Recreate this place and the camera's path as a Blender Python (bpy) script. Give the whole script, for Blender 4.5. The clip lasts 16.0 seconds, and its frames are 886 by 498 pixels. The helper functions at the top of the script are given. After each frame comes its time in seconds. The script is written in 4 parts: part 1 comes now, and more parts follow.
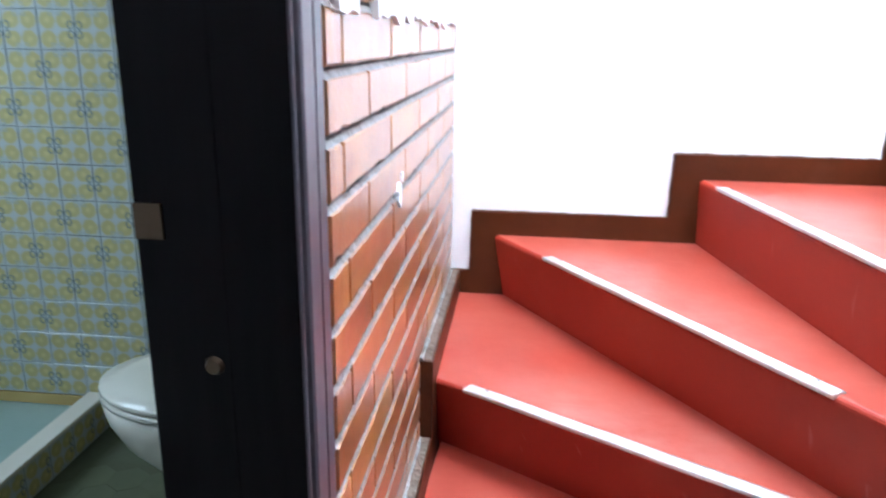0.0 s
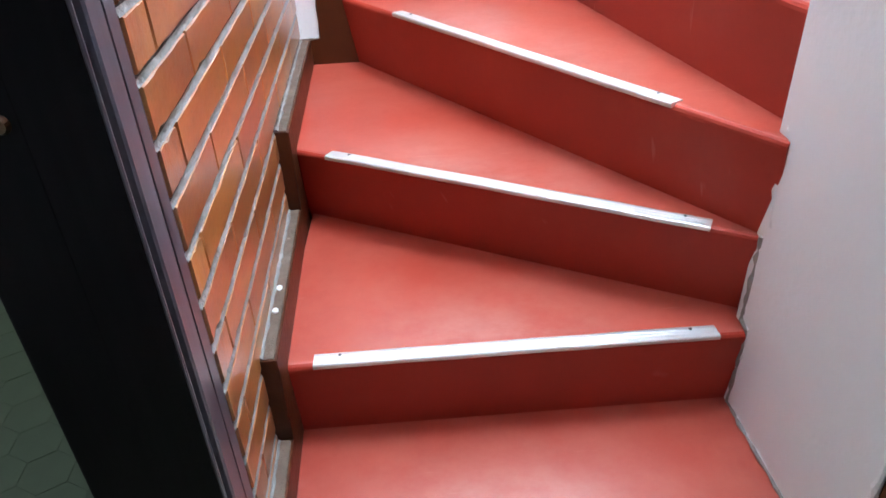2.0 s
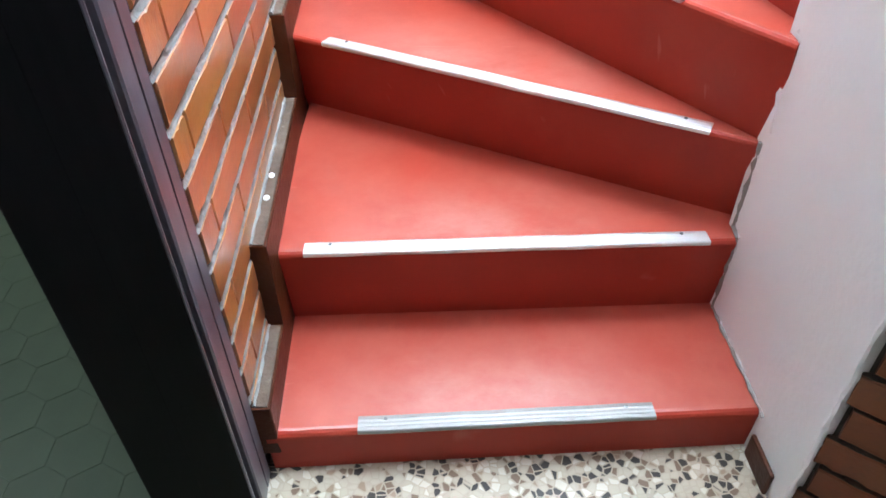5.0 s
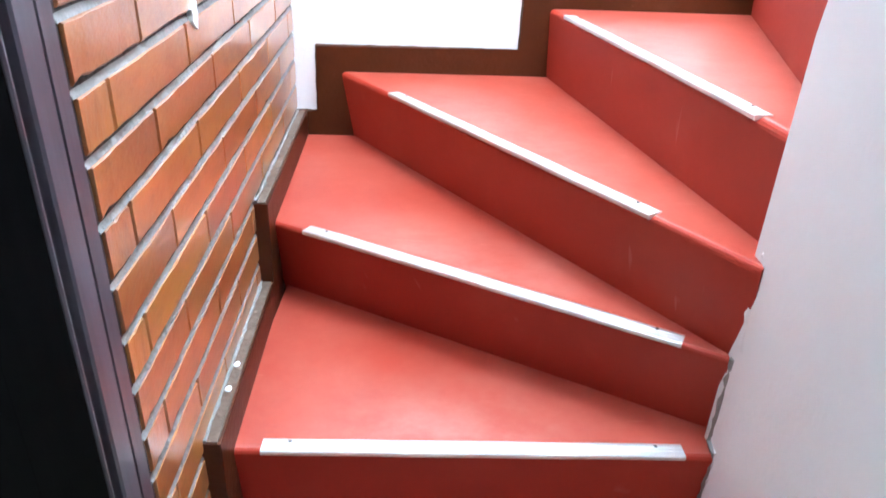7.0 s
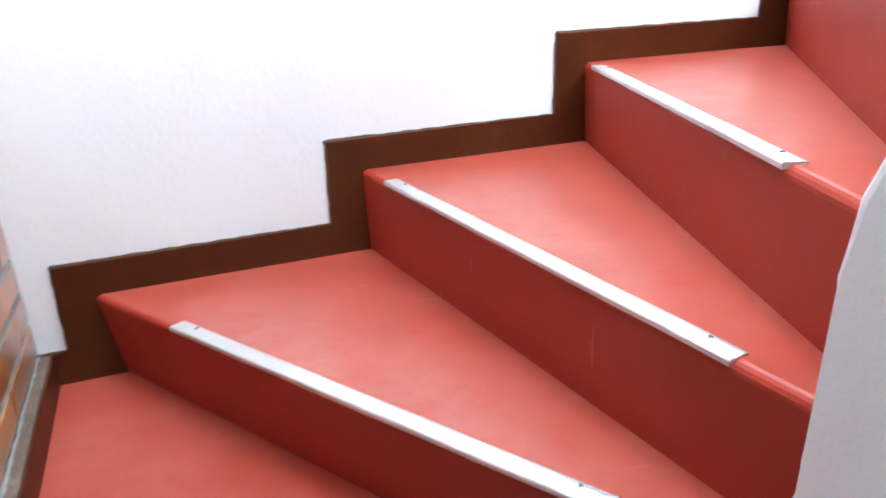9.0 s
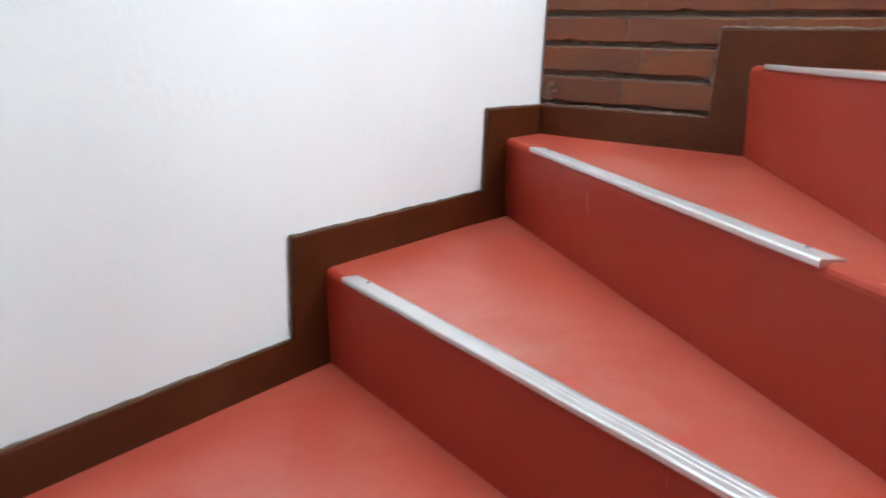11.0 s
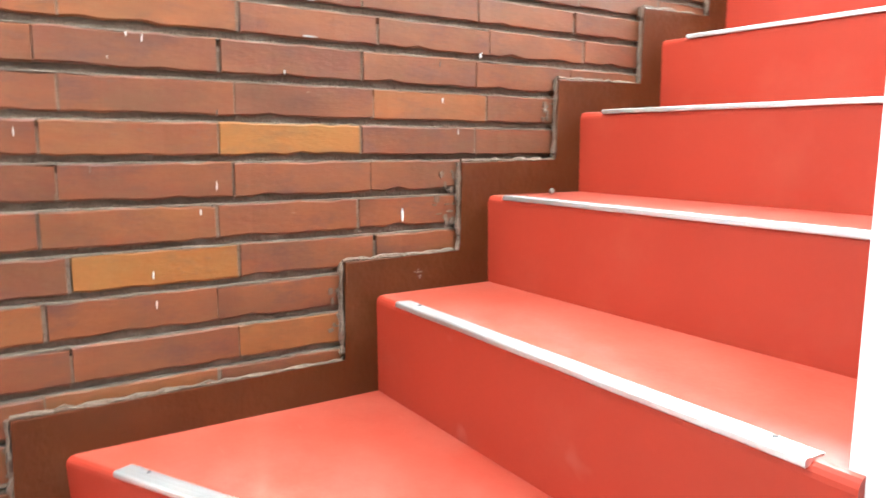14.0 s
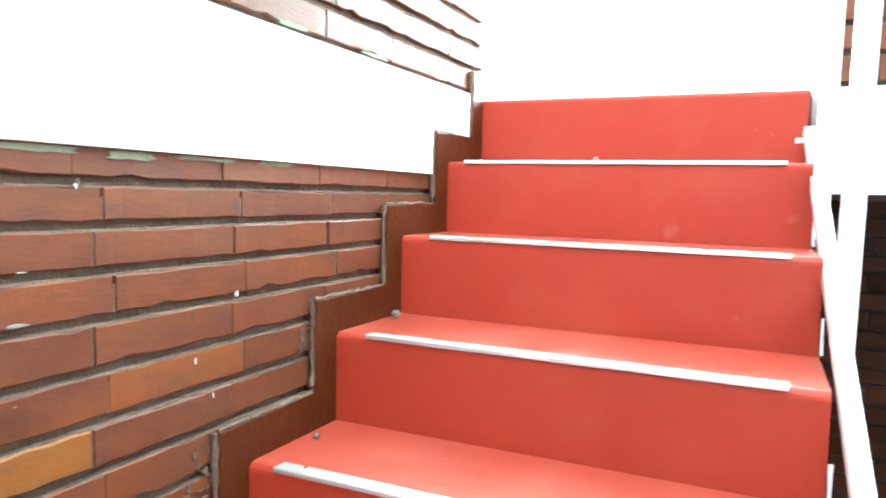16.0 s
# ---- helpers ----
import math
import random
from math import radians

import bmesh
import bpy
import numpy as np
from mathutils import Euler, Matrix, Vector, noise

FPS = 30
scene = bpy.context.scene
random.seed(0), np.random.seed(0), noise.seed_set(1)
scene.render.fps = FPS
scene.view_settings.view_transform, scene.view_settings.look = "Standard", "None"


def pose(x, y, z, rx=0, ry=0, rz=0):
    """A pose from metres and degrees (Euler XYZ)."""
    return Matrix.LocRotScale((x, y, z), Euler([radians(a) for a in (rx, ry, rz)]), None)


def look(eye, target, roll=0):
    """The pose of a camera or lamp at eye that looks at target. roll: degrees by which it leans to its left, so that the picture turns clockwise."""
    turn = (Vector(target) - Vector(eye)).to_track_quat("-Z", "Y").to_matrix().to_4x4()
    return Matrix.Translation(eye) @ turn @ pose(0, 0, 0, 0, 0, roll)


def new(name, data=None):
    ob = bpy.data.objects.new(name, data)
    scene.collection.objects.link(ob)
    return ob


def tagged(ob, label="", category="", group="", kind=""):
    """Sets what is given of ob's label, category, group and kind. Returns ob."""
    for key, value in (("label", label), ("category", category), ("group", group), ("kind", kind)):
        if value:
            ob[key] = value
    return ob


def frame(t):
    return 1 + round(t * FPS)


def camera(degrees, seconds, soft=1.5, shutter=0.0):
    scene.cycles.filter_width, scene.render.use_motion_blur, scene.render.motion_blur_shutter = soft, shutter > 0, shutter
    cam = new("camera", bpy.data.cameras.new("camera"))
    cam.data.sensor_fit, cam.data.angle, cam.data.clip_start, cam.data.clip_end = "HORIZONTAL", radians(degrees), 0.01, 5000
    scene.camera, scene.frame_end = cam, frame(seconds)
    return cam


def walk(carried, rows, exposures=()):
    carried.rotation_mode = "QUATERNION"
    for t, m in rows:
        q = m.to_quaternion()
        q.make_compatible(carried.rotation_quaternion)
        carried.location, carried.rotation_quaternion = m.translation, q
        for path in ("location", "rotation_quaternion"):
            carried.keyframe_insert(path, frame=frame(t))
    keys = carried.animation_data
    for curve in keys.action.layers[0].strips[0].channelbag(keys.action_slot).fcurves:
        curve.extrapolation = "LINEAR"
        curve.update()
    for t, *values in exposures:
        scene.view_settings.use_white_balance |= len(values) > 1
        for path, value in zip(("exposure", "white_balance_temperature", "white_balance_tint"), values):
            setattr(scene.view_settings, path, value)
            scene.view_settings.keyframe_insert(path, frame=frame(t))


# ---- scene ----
cam = camera(63.3, 16.0, soft=1.6, shutter=0.4)
PATH = [
    (0, (0.167, -0.947, 1.264), (-0.042, 0.959, 0.696), 0.9),
    (0.5, (0.196, -0.936, 1.242), (0.16, 0.928, 0.516), -0.7),
    (1, (0.213, -0.94, 1.216), (0.282, 0.858, 0.342), -1.0),
    (1.5, (0.224, -0.945, 1.198), (0.307, 0.775, 0.181), -2.4),
    (2, (0.222, -0.949, 1.187), (0.318, 0.726, 0.1), -2.8),
    (2.5, (0.231, -0.955, 1.186), (0.312, 0.703, 0.07), -2.4),
    (3, (0.23, -0.96, 1.177), (0.311, 0.666, 0.014), -1.8),
    (3.5, (0.225, -0.96, 1.171), (0.307, 0.61, -0.065), -0.5),
    (3.7, (0.223, -0.961, 1.162), (0.308, 0.566, -0.127), 0.1),
    (5.8, (0.275, -0.935, 1.197), (0.327, 0.581, -0.106), -1.8),
    (6, (0.279, -0.929, 1.205), (0.349, 0.639, -0.035), -1.4),
    (6.5, (0.271, -0.929, 1.193), (0.392, 0.771, 0.146), 1.2),
    (7, (0.277, -0.905, 1.216), (0.381, 0.859, 0.28), 2.4),
    (7.5, (0.283, -0.822, 1.234), (0.464, 0.981, 0.389), 1.3),
    (8, (0.259, -0.685, 1.259), (0.597, 1.165, 0.579), -0.3),
    (8.1, (0.247, -0.659, 1.257), (0.655, 1.176, 0.575), -0.1),
    (8.2, (0.262, -0.629, 1.266), (0.686, 1.198, 0.57), -0.4),
    (10.3, (0.315, 0.017, 1.358), (1.587, 1.414, 0.701), -0.1),
    (10.5, (0.338, 0.074, 1.386), (1.695, 1.421, 0.8), 0.3),
    (11, (0.347, 0.174, 1.457), (1.891, 1.324, 0.914), 1.9),
    (11.5, (0.362, 0.34, 1.544), (2.15, 1.029, 0.97), 1.8),
    (12, (0.387, 0.388, 1.651), (2.279, 0.725, 1.098), 2.5),
    (12.5, (0.475, 0.471, 1.657), (2.416, 0.539, 1.18), 2.8),
    (13, (0.596, 0.557, 1.772), (2.48, 0.177, 1.22), 0.2),
    (13.5, (0.637, 0.598, 1.855), (2.482, -0.051, 1.437), 1.1),
    (14, (0.731, 0.679, 1.907), (2.371, -0.428, 1.616), 0.4),
    (14.5, (0.81, 0.772, 2.072), (2.276, -0.515, 1.631), -0.9),
    (15, (0.944, 0.774, 2.114), (2.267, -0.701, 1.843), -0.7),
    (15.5, (1.11, 0.705, 2.168), (2.152, -0.999, 2.059), 0.2),
    (16, (1.134, 0.689, 2.245), (1.973, -1.12, 2.093), 1.4),
]
EXPOSURES = [(0.0, 1.42, 5200, 3), (0.6, 1.15, 5250, 2), (1.5, 1.08, 5350, 2), (3.5, 1.42, 5400, 0), (6.0, 1.48, 5300, -1), (7.0, 1.55, 5200, -1), (8.2, 1.18, 5250, -1), (10.3, 0.22, 5600, -4), (11.4, -0.06, 5650, -5), (12.4, 0.12, 5950, -4), (13.2, 0.68, 6200, -4), (14.5, 1.16, 5550, -10), (16.0, 0.64, 5600, -9)]
walk(cam, [(t, look(eye, target, roll)) for t, eye, target, roll in PATH], EXPOSURES)

# ---- light ----
world = bpy.data.worlds.new("sky")
scene.world = world
world.use_nodes = True
wn = world.node_tree.nodes
wsky = wn.new("ShaderNodeTexSky")
wsky.sky_type, wsky.sun_disc = "NISHITA", False
wsky.sun_elevation, wsky.sun_rotation = radians(50), radians(170)
wn["Background"].inputs["Strength"].default_value = 0.12
world.node_tree.links.new(wsky.outputs[0], wn["Background"].inputs["Color"])


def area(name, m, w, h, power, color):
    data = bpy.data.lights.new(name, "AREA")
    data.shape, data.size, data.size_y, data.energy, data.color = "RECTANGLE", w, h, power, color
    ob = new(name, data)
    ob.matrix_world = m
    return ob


# daylight in the upper landing window, the inferred roof light over the well and an assumed bathroom window
area("window_daylight", look((1.45, -3.02, 3.50), (1.45, 0, 2.7)), 2.2, 1.6, 300, (1.0, 0.985, 0.97))
area("roof_daylight", look((0.85, 0.22, 5.12), (0.85, 0.23, 0)), 1.5, 1.0, 92, (0.92, 0.96, 1.0))
# the bathroom window is unseen; this lamp is added to light the room
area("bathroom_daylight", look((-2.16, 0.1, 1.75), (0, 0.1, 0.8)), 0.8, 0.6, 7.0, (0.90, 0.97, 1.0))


# ---- materials ----
def nodes_of(name, rough=0.5, metal=0.0):
    m = bpy.data.materials.new(name)
    m.use_nodes = True
    t = m.node_tree
    b = t.nodes["Principled BSDF"]
    b.inputs["Roughness"].default_value, b.inputs["Metallic"].default_value = rough, metal
    return m, t, b


def coords(t, scale=(1, 1, 1), which="Object"):
    c, mp = t.nodes.new("ShaderNodeTexCoord"), t.nodes.new("ShaderNodeMapping")
    mp.inputs["Scale"].default_value = scale
    t.links.new(c.outputs[which], mp.inputs[0])
    return mp.outputs[0]


def noise_tex(t, co, scale, detail=4.0, rough=0.55):
    n = t.nodes.new("ShaderNodeTexNoise")
    n.inputs["Scale"].default_value, n.inputs["Detail"].default_value, n.inputs["Roughness"].default_value = scale, detail, rough
    t.links.new(co, n.inputs["Vector"])
    return n.outputs["Fac"]


def ramp(t, fac, stops):
    r = t.nodes.new("ShaderNodeValToRGB")
    e = r.color_ramp.elements
    while len(e) < len(stops):
        e.new(0.5)
    for el, (p, c) in zip(e, stops):
        el.position, el.color = p, (*c, 1) if len(c) == 3 else c
    t.links.new(fac, r.inputs[0])
    return r.outputs[0]


def mixed(t, fac, a, b, mode="MIX"):
    m = t.nodes.new("ShaderNodeMix")
    m.data_type, m.blend_type = "RGBA", mode
    for sock, v in ((m.inputs[0], fac), (m.inputs[6], a), (m.inputs[7], b)):
        if isinstance(v, (int, float)):
            sock.default_value = v
        elif isinstance(v, tuple):
            sock.default_value = (*v, 1)
        else:
            t.links.new(v, sock)
    return m.outputs[2]


def calc(t, op, a, b=0.0, c=0.0):
    m = t.nodes.new("ShaderNodeMath")
    m.operation = op
    for sock, v in zip(m.inputs, (a, b, c)):
        if isinstance(v, (int, float)):
            sock.default_value = v
        else:
            t.links.new(v, sock)
    return m.outputs[0]


def bump(t, b, height, strength, dist):
    n = t.nodes.new("ShaderNodeBump")
    n.inputs["Strength"].default_value, n.inputs["Distance"].default_value = strength, dist
    t.links.new(height, n.inputs["Height"])
    t.links.new(n.outputs[0], b.inputs["Normal"])


def grey(v):
    return (v, v, v)


def paint(name, dark, light, rough, scale=3.0, wear=None, relief=0.15, spec=0.5):
    """Brushed paint over cement: two scales of tone, soft relief, optional rubbed spots."""
    m, t, b = nodes_of(name, rough)
    b.inputs["Specular IOR Level"].default_value = spec
    co = coords(t)
    big, fine = noise_tex(t, co, scale), noise_tex(t, co, 90, 3)
    col = mixed(t, calc(t, "MULTIPLY_ADD", big, 1.6, -0.3), dark, light)
    if wear:
        spots = ramp(t, noise_tex(t, co, 7, 5, 0.6), [(0.58, grey(0)), (0.76, grey(0.6))])
        col = mixed(t, spots, col, wear)
        specks = ramp(t, noise_tex(t, co, 55, 2, 0.5), [(0.74, grey(0)), (0.78, grey(0.7))])
        col = mixed(t, specks, col, wear)
    t.links.new(col, b.inputs["Base Color"])
    bump(t, b, calc(t, "MULTIPLY_ADD", big, 3.0, fine), relief, 0.004)
    return m


def red_enamel():
    """Floor enamel: even coat with soft cloudy tone, a pale trodden patch behind each nosing, brush relief."""
    m, t, b = nodes_of("red_floor_enamel", 0.34)
    co = coords(t)
    big, mid, fine = noise_tex(t, co, 2.2, 3, 0.5), noise_tex(t, co, 5.0, 4, 0.6), noise_tex(t, co, 130, 2, 0.5)
    col = mixed(t, big, (0.305, 0.026, 0.012), (0.360, 0.037, 0.017))
    col = mixed(t, ramp(t, mid, [(0.52, grey(0)), (0.80, grey(0.25))]), col, (0.43, 0.10, 0.06))
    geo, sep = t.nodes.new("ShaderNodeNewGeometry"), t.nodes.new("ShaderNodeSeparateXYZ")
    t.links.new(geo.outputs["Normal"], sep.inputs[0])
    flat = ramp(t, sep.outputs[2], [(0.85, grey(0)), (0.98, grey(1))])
    # upward faces paler: some dust, plus the treads' sheen put into the colour
    dust_sheen = ramp(t, noise_tex(t, co, 6.0, 6, 0.7), [(0.36, grey(0.05)), (0.78, grey(0.27))])
    col = mixed(t, calc(t, "MULTIPLY", flat, dust_sheen), col, (0.60, 0.24, 0.17))
    # where feet land: UV holds the way along the nosing (0 to 1) and the depth of the tread in metres
    uv, su = t.nodes.new("ShaderNodeTexCoord"), t.nodes.new("ShaderNodeSeparateXYZ")
    t.links.new(uv.outputs["UV"], su.inputs[0])
    along = ramp(t, su.outputs[0], [(0.10, grey(0)), (0.30, grey(1)), (0.55, grey(1)), (0.85, grey(0))])
    deep = ramp(t, su.outputs[1], [(0.015, grey(0)), (0.045, grey(1)), (0.09, grey(0.7)), (0.24, grey(0))])
    streaky = t.nodes.new("ShaderNodeMapping")
    streaky.inputs["Scale"].default_value, streaky.inputs["Rotation"].default_value = (9, 13, 9), (0, 0, 0.7)
    t.links.new(co, streaky.inputs[0])
    worn = ramp(t, noise_tex(t, streaky.outputs[0], 1.0, 6, 0.7), [(0.38, grey(0.05)), (0.74, grey(0.40))])
    trod = calc(t, "MULTIPLY", calc(t, "MULTIPLY", along, deep), calc(t, "MULTIPLY", worn, flat))
    col = mixed(t, trod, col, (0.52, 0.33, 0.27))
    scuff = t.nodes.new("ShaderNodeMapping")
    scuff.inputs["Scale"].default_value, scuff.inputs["Rotation"].default_value = (9, 60, 9), (0, 0, 0.5)
    t.links.new(co, scuff.inputs[0])
    marks = ramp(t, noise_tex(t, scuff.outputs[0], 1.0, 2, 0.5), [(0.72, grey(0)), (0.78, grey(0.22))])
    col = mixed(t, marks, col, (0.55, 0.25, 0.19))
    t.links.new(col, b.inputs["Base Color"])
    t.links.new(calc(t, "ADD", calc(t, "MULTIPLY_ADD", flat, -0.20, 0.52), calc(t, "MULTIPLY", fine, 0.08)), b.inputs["Roughness"])
    t.links.new(calc(t, "MULTIPLY_ADD", flat, 0.55, 0.30), b.inputs["Specular IOR Level"])
    bump(t, b, fine, 0.03, 0.002)
    return m


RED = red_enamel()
BROWN = paint("brown_skirting_enamel", (0.050, 0.0125, 0.0035), (0.080, 0.021, 0.006), 0.38, 9.0, (0.095, 0.034, 0.015), 0.3, 0.2)
WHITE = paint("white_plaster_paint", (0.78, 0.78, 0.79), (0.84, 0.84, 0.84), 0.7, 4.0, None, 0.18)
STEEL = paint("white_steel_paint", (0.80, 0.80, 0.79), (0.84, 0.84, 0.83), 0.35, 12.0, None, 0.05)
CEIL = paint("ceiling_paint", (0.78, 0.78, 0.77), (0.82, 0.82, 0.81), 0.8, 3.0, None, 0.1)
GREYBEAD = paint("grey_cement_bead", (0.2, 0.185, 0.17), (0.36, 0.34, 0.32), 0.8, 25.0, (0.5, 0.48, 0.46), 0.8)
PALE_MORTAR = paint("pale_struck_mortar", (0.19, 0.182, 0.172), (0.30, 0.288, 0.275), 0.85, 30.0, (0.42, 0.40, 0.38), 0.7)
JOINT = paint("dark_recessed_joint", (0.03, 0.023, 0.018), (0.075, 0.06, 0.05), 0.9, 30.0, (0.16, 0.14, 0.12), 0.8)
# dark brown made up for the corridor faces, to cut bounce onto the risers
DULL = paint("dark_brown_low_bounce", (0.10, 0.065, 0.045), (0.15, 0.10, 0.07), 0.8, 3.0, None, 0.2)
PALE_GREEN = paint("old_green_paint", (0.14, 0.15, 0.085), (0.20, 0.22, 0.14), 0.7, 20.0, None, 0.3)
YELLOW = paint("old_yellow_paint", (0.38, 0.22, 0.03), (0.46, 0.28, 0.05), 0.6, 20.0, None, 0.3)
MORTAR = paint("grey_mortar", (0.24, 0.215, 0.19), (0.40, 0.37, 0.34), 0.9, 30.0, (0.5, 0.48, 0.45), 0.8)
BEAD = paint("cement_bead", (0.11, 0.085, 0.07), (0.24, 0.20, 0.175), 0.85, 25.0, (0.36, 0.33, 0.31), 0.8)
LEDGE = paint("brown_grey_mortar_ledge", (0.090, 0.060, 0.043), (0.155, 0.108, 0.078), 0.9, 30.0, (0.25, 0.195, 0.15), 0.8)
BROWN_CEMENT = paint("brown_cement", (0.085, 0.052, 0.034), (0.155, 0.100, 0.070), 0.9, 30.0, (0.25, 0.19, 0.15), 0.8)
CERAMIC = paint("cream_ceramic", (0.74, 0.70, 0.60), (0.78, 0.75, 0.66), 0.15, 2.0, None, 0.02)


def brick_material(name, a, b_, c, rough, stain, spec, coat):
    m, t, b = nodes_of(name, rough)
    co = coords(t, (0.45, 1, 1))
    info = t.nodes.new("ShaderNodeObjectInfo")
    shift = t.nodes.new("ShaderNodeVectorMath")
    shift.operation = "ADD"
    t.links.new(co, shift.inputs[0])
    k = t.nodes.new("ShaderNodeCombineXYZ")
    for n in range(3):
        t.links.new(calc(t, "MULTIPLY", info.outputs["Random"], 37.0 + 11 * n), k.inputs[n])
    t.links.new(k.outputs[0], shift.inputs[1])
    sc = shift.outputs[0]
    base = ramp(t, info.outputs["Random"], [(0.0, a), (0.45, b_), (0.90, a), (0.99, c)])
    cloud = noise_tex(t, sc, 13, 6, 0.7)
    col = mixed(t, ramp(t, cloud, [(0.35, grey(0)), (0.75, grey(0.8))]), base, stain)
    streak = t.nodes.new("ShaderNodeMapping")
    streak.inputs["Scale"].default_value = (14, 14, 34)
    t.links.new(sc, streak.inputs[0])
    col = mixed(t, ramp(t, noise_tex(t, streak.outputs[0], 1.0, 4, 0.6), [(0.45, grey(0)), (0.8, grey(0.45))]), col, b_)
    pits = noise_tex(t, sc, 140, 3, 0.6)
    col = mixed(t, ramp(t, pits, [(0.62, grey(0)), (0.75, grey(0.5))]), col, (0.09, 0.05, 0.035))
    flecks = ramp(t, noise_tex(t, sc, 75, 1, 0.4), [(0.83, grey(0)), (0.86, grey(0.35))])
    col = mixed(t, flecks, col, (0.62, 0.56, 0.5))
    warm = ramp(t, noise_tex(t, sc, 8, 5, 0.65), [(0.44, grey(0)), (0.66, grey(0.8))])
    col = mixed(t, warm, col, tuple(0.55 * v + 0.45 * w for v, w in zip(a, c)))
    ashen = ramp(t, noise_tex(t, sc, 17, 5, 0.7), [(0.52, grey(0)), (0.68, grey(0.75))])
    col = mixed(t, ashen, col, (0.75 * b_[0], 1.1 * b_[1], 1.6 * b_[2]))
    soot = ramp(t, noise_tex(t, sc, 5.5, 4, 0.6), [(0.58, grey(0)), (0.74, grey(0.55))])
    col = mixed(t, soot, col, tuple(v * 0.42 for v in b_))
    t.links.new(col, b.inputs["Base Color"])
    b.inputs["Specular IOR Level"].default_value = spec
    b.inputs["Coat Weight"].default_value, b.inputs["Coat Roughness"].default_value, b.inputs["Coat IOR"].default_value = coat, 0.26, 1.75
    bump(t, b, calc(t, "MULTIPLY_ADD", cloud, 2.0, pits), 0.22, 0.003)
    return m


BRICK_A = brick_material("varnished_brick", (0.52, 0.185, 0.040), (0.38, 0.108, 0.030), (0.60, 0.275, 0.052), 0.30, (0.35, 0.155, 0.055), 0.8, 1.0)
BRICK_B = brick_material("plain_brick", (0.147, 0.041, 0.0165), (0.112, 0.029, 0.0145), (0.200, 0.062, 0.016), 0.50, (0.098, 0.049, 0.022), 0.3, 0.0)
BRICK_ORANGE = brick_material("orange_brick", (0.190, 0.053, 0.015), (0.145, 0.038, 0.0145), (0.220, 0.070, 0.016), 0.55, (0.13, 0.065, 0.024), 0.3, 0.0)
BRICK_OCHRE = brick_material("ochre_brick", (0.225, 0.073, 0.014), (0.175, 0.052, 0.014), (0.240, 0.086, 0.015), 0.55, (0.17, 0.085, 0.022), 0.3, 0.0)


def wood_material(name, tone, low, spec):
    m, t, b = nodes_of(name, low)
    b.inputs["Specular IOR Level"].default_value = spec
    co = coords(t, (40, 40, 2.5))
    g = noise_tex(t, co, 1.5, 6, 0.6)
    t.links.new(ramp(t, g, [(0.3, tuple(v * 0.5 for v in tone)), (0.75, tone)]), b.inputs["Base Color"])
    t.links.new(calc(t, "MULTIPLY_ADD", g, 0.2, low - 0.1), b.inputs["Roughness"])
    bump(t, b, g, 0.15, 0.002)
    return m


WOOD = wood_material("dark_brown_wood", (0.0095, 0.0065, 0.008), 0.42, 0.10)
# paler than WOOD: the brown casing's bluish sheen is put into the base colour
CASING = wood_material("brown_casing_sheen", (0.125, 0.114, 0.142), 0.34, 0.6)


def metal_material(name, color, rough):
    m, t, b = nodes_of(name, rough, 1.0)
    co = coords(t)
    n, f = noise_tex(t, co, 14, 4), noise_tex(t, co, 160, 2)
    t.links.new(mixed(t, n, tuple(v * 0.8 for v in color), color), b.inputs["Base Color"])
    t.links.new(calc(t, "MULTIPLY_ADD", f, 0.3, rough - 0.1), b.inputs["Roughness"])
    bump(t, b, f, 0.1, 0.001)
    return m


ALU = metal_material("brushed_aluminium", (0.82, 0.82, 0.81), 0.46)
# darker copy for the bottom strip: its dim reflection put into the colour
DIM_STRIP = metal_material("scuffed_dimmed_metal", (0.37, 0.355, 0.34), 0.5)
RIVET = metal_material("grey_rivet", (0.22, 0.22, 0.22), 0.5)
BRASS = metal_material("dull_steel_plate", (0.15, 0.10, 0.065), 0.4)


def terrazzo_material():
    m, t, b = nodes_of("terrazzo", 0.3)
    co = coords(t)
    warp = t.nodes.new("ShaderNodeTexVoronoi")
    warp.inputs["Scale"].default_value = 75
    warp.inputs["Randomness"].default_value = 1.0
    t.links.new(co, warp.inputs["Vector"])
    sep = t.nodes.new("ShaderNodeSeparateColor")
    t.links.new(warp.outputs["Color"], sep.inputs[0])
    chips = ramp(t, sep.outputs[0], [(0.0, (0.03, 0.022, 0.018)), (0.22, (0.16, 0.10, 0.06)), (0.38, (0.42, 0.35, 0.26)), (0.7, (0.52, 0.46, 0.37)), (0.92, (0.28, 0.20, 0.13))])
    chips.node.color_ramp.interpolation = "CONSTANT"
    edge = t.nodes.new("ShaderNodeTexVoronoi")
    edge.feature = "DISTANCE_TO_EDGE"
    edge.inputs["Scale"].default_value = 75
    t.links.new(co, edge.inputs["Vector"])
    f = ramp(t, edge.outputs["Distance"], [(0.03, grey(1)), (0.12, grey(0))])
    t.links.new(mixed(t, f, chips, (0.38, 0.31, 0.23)), b.inputs["Base Color"])
    return m


TERRAZZO = terrazzo_material()


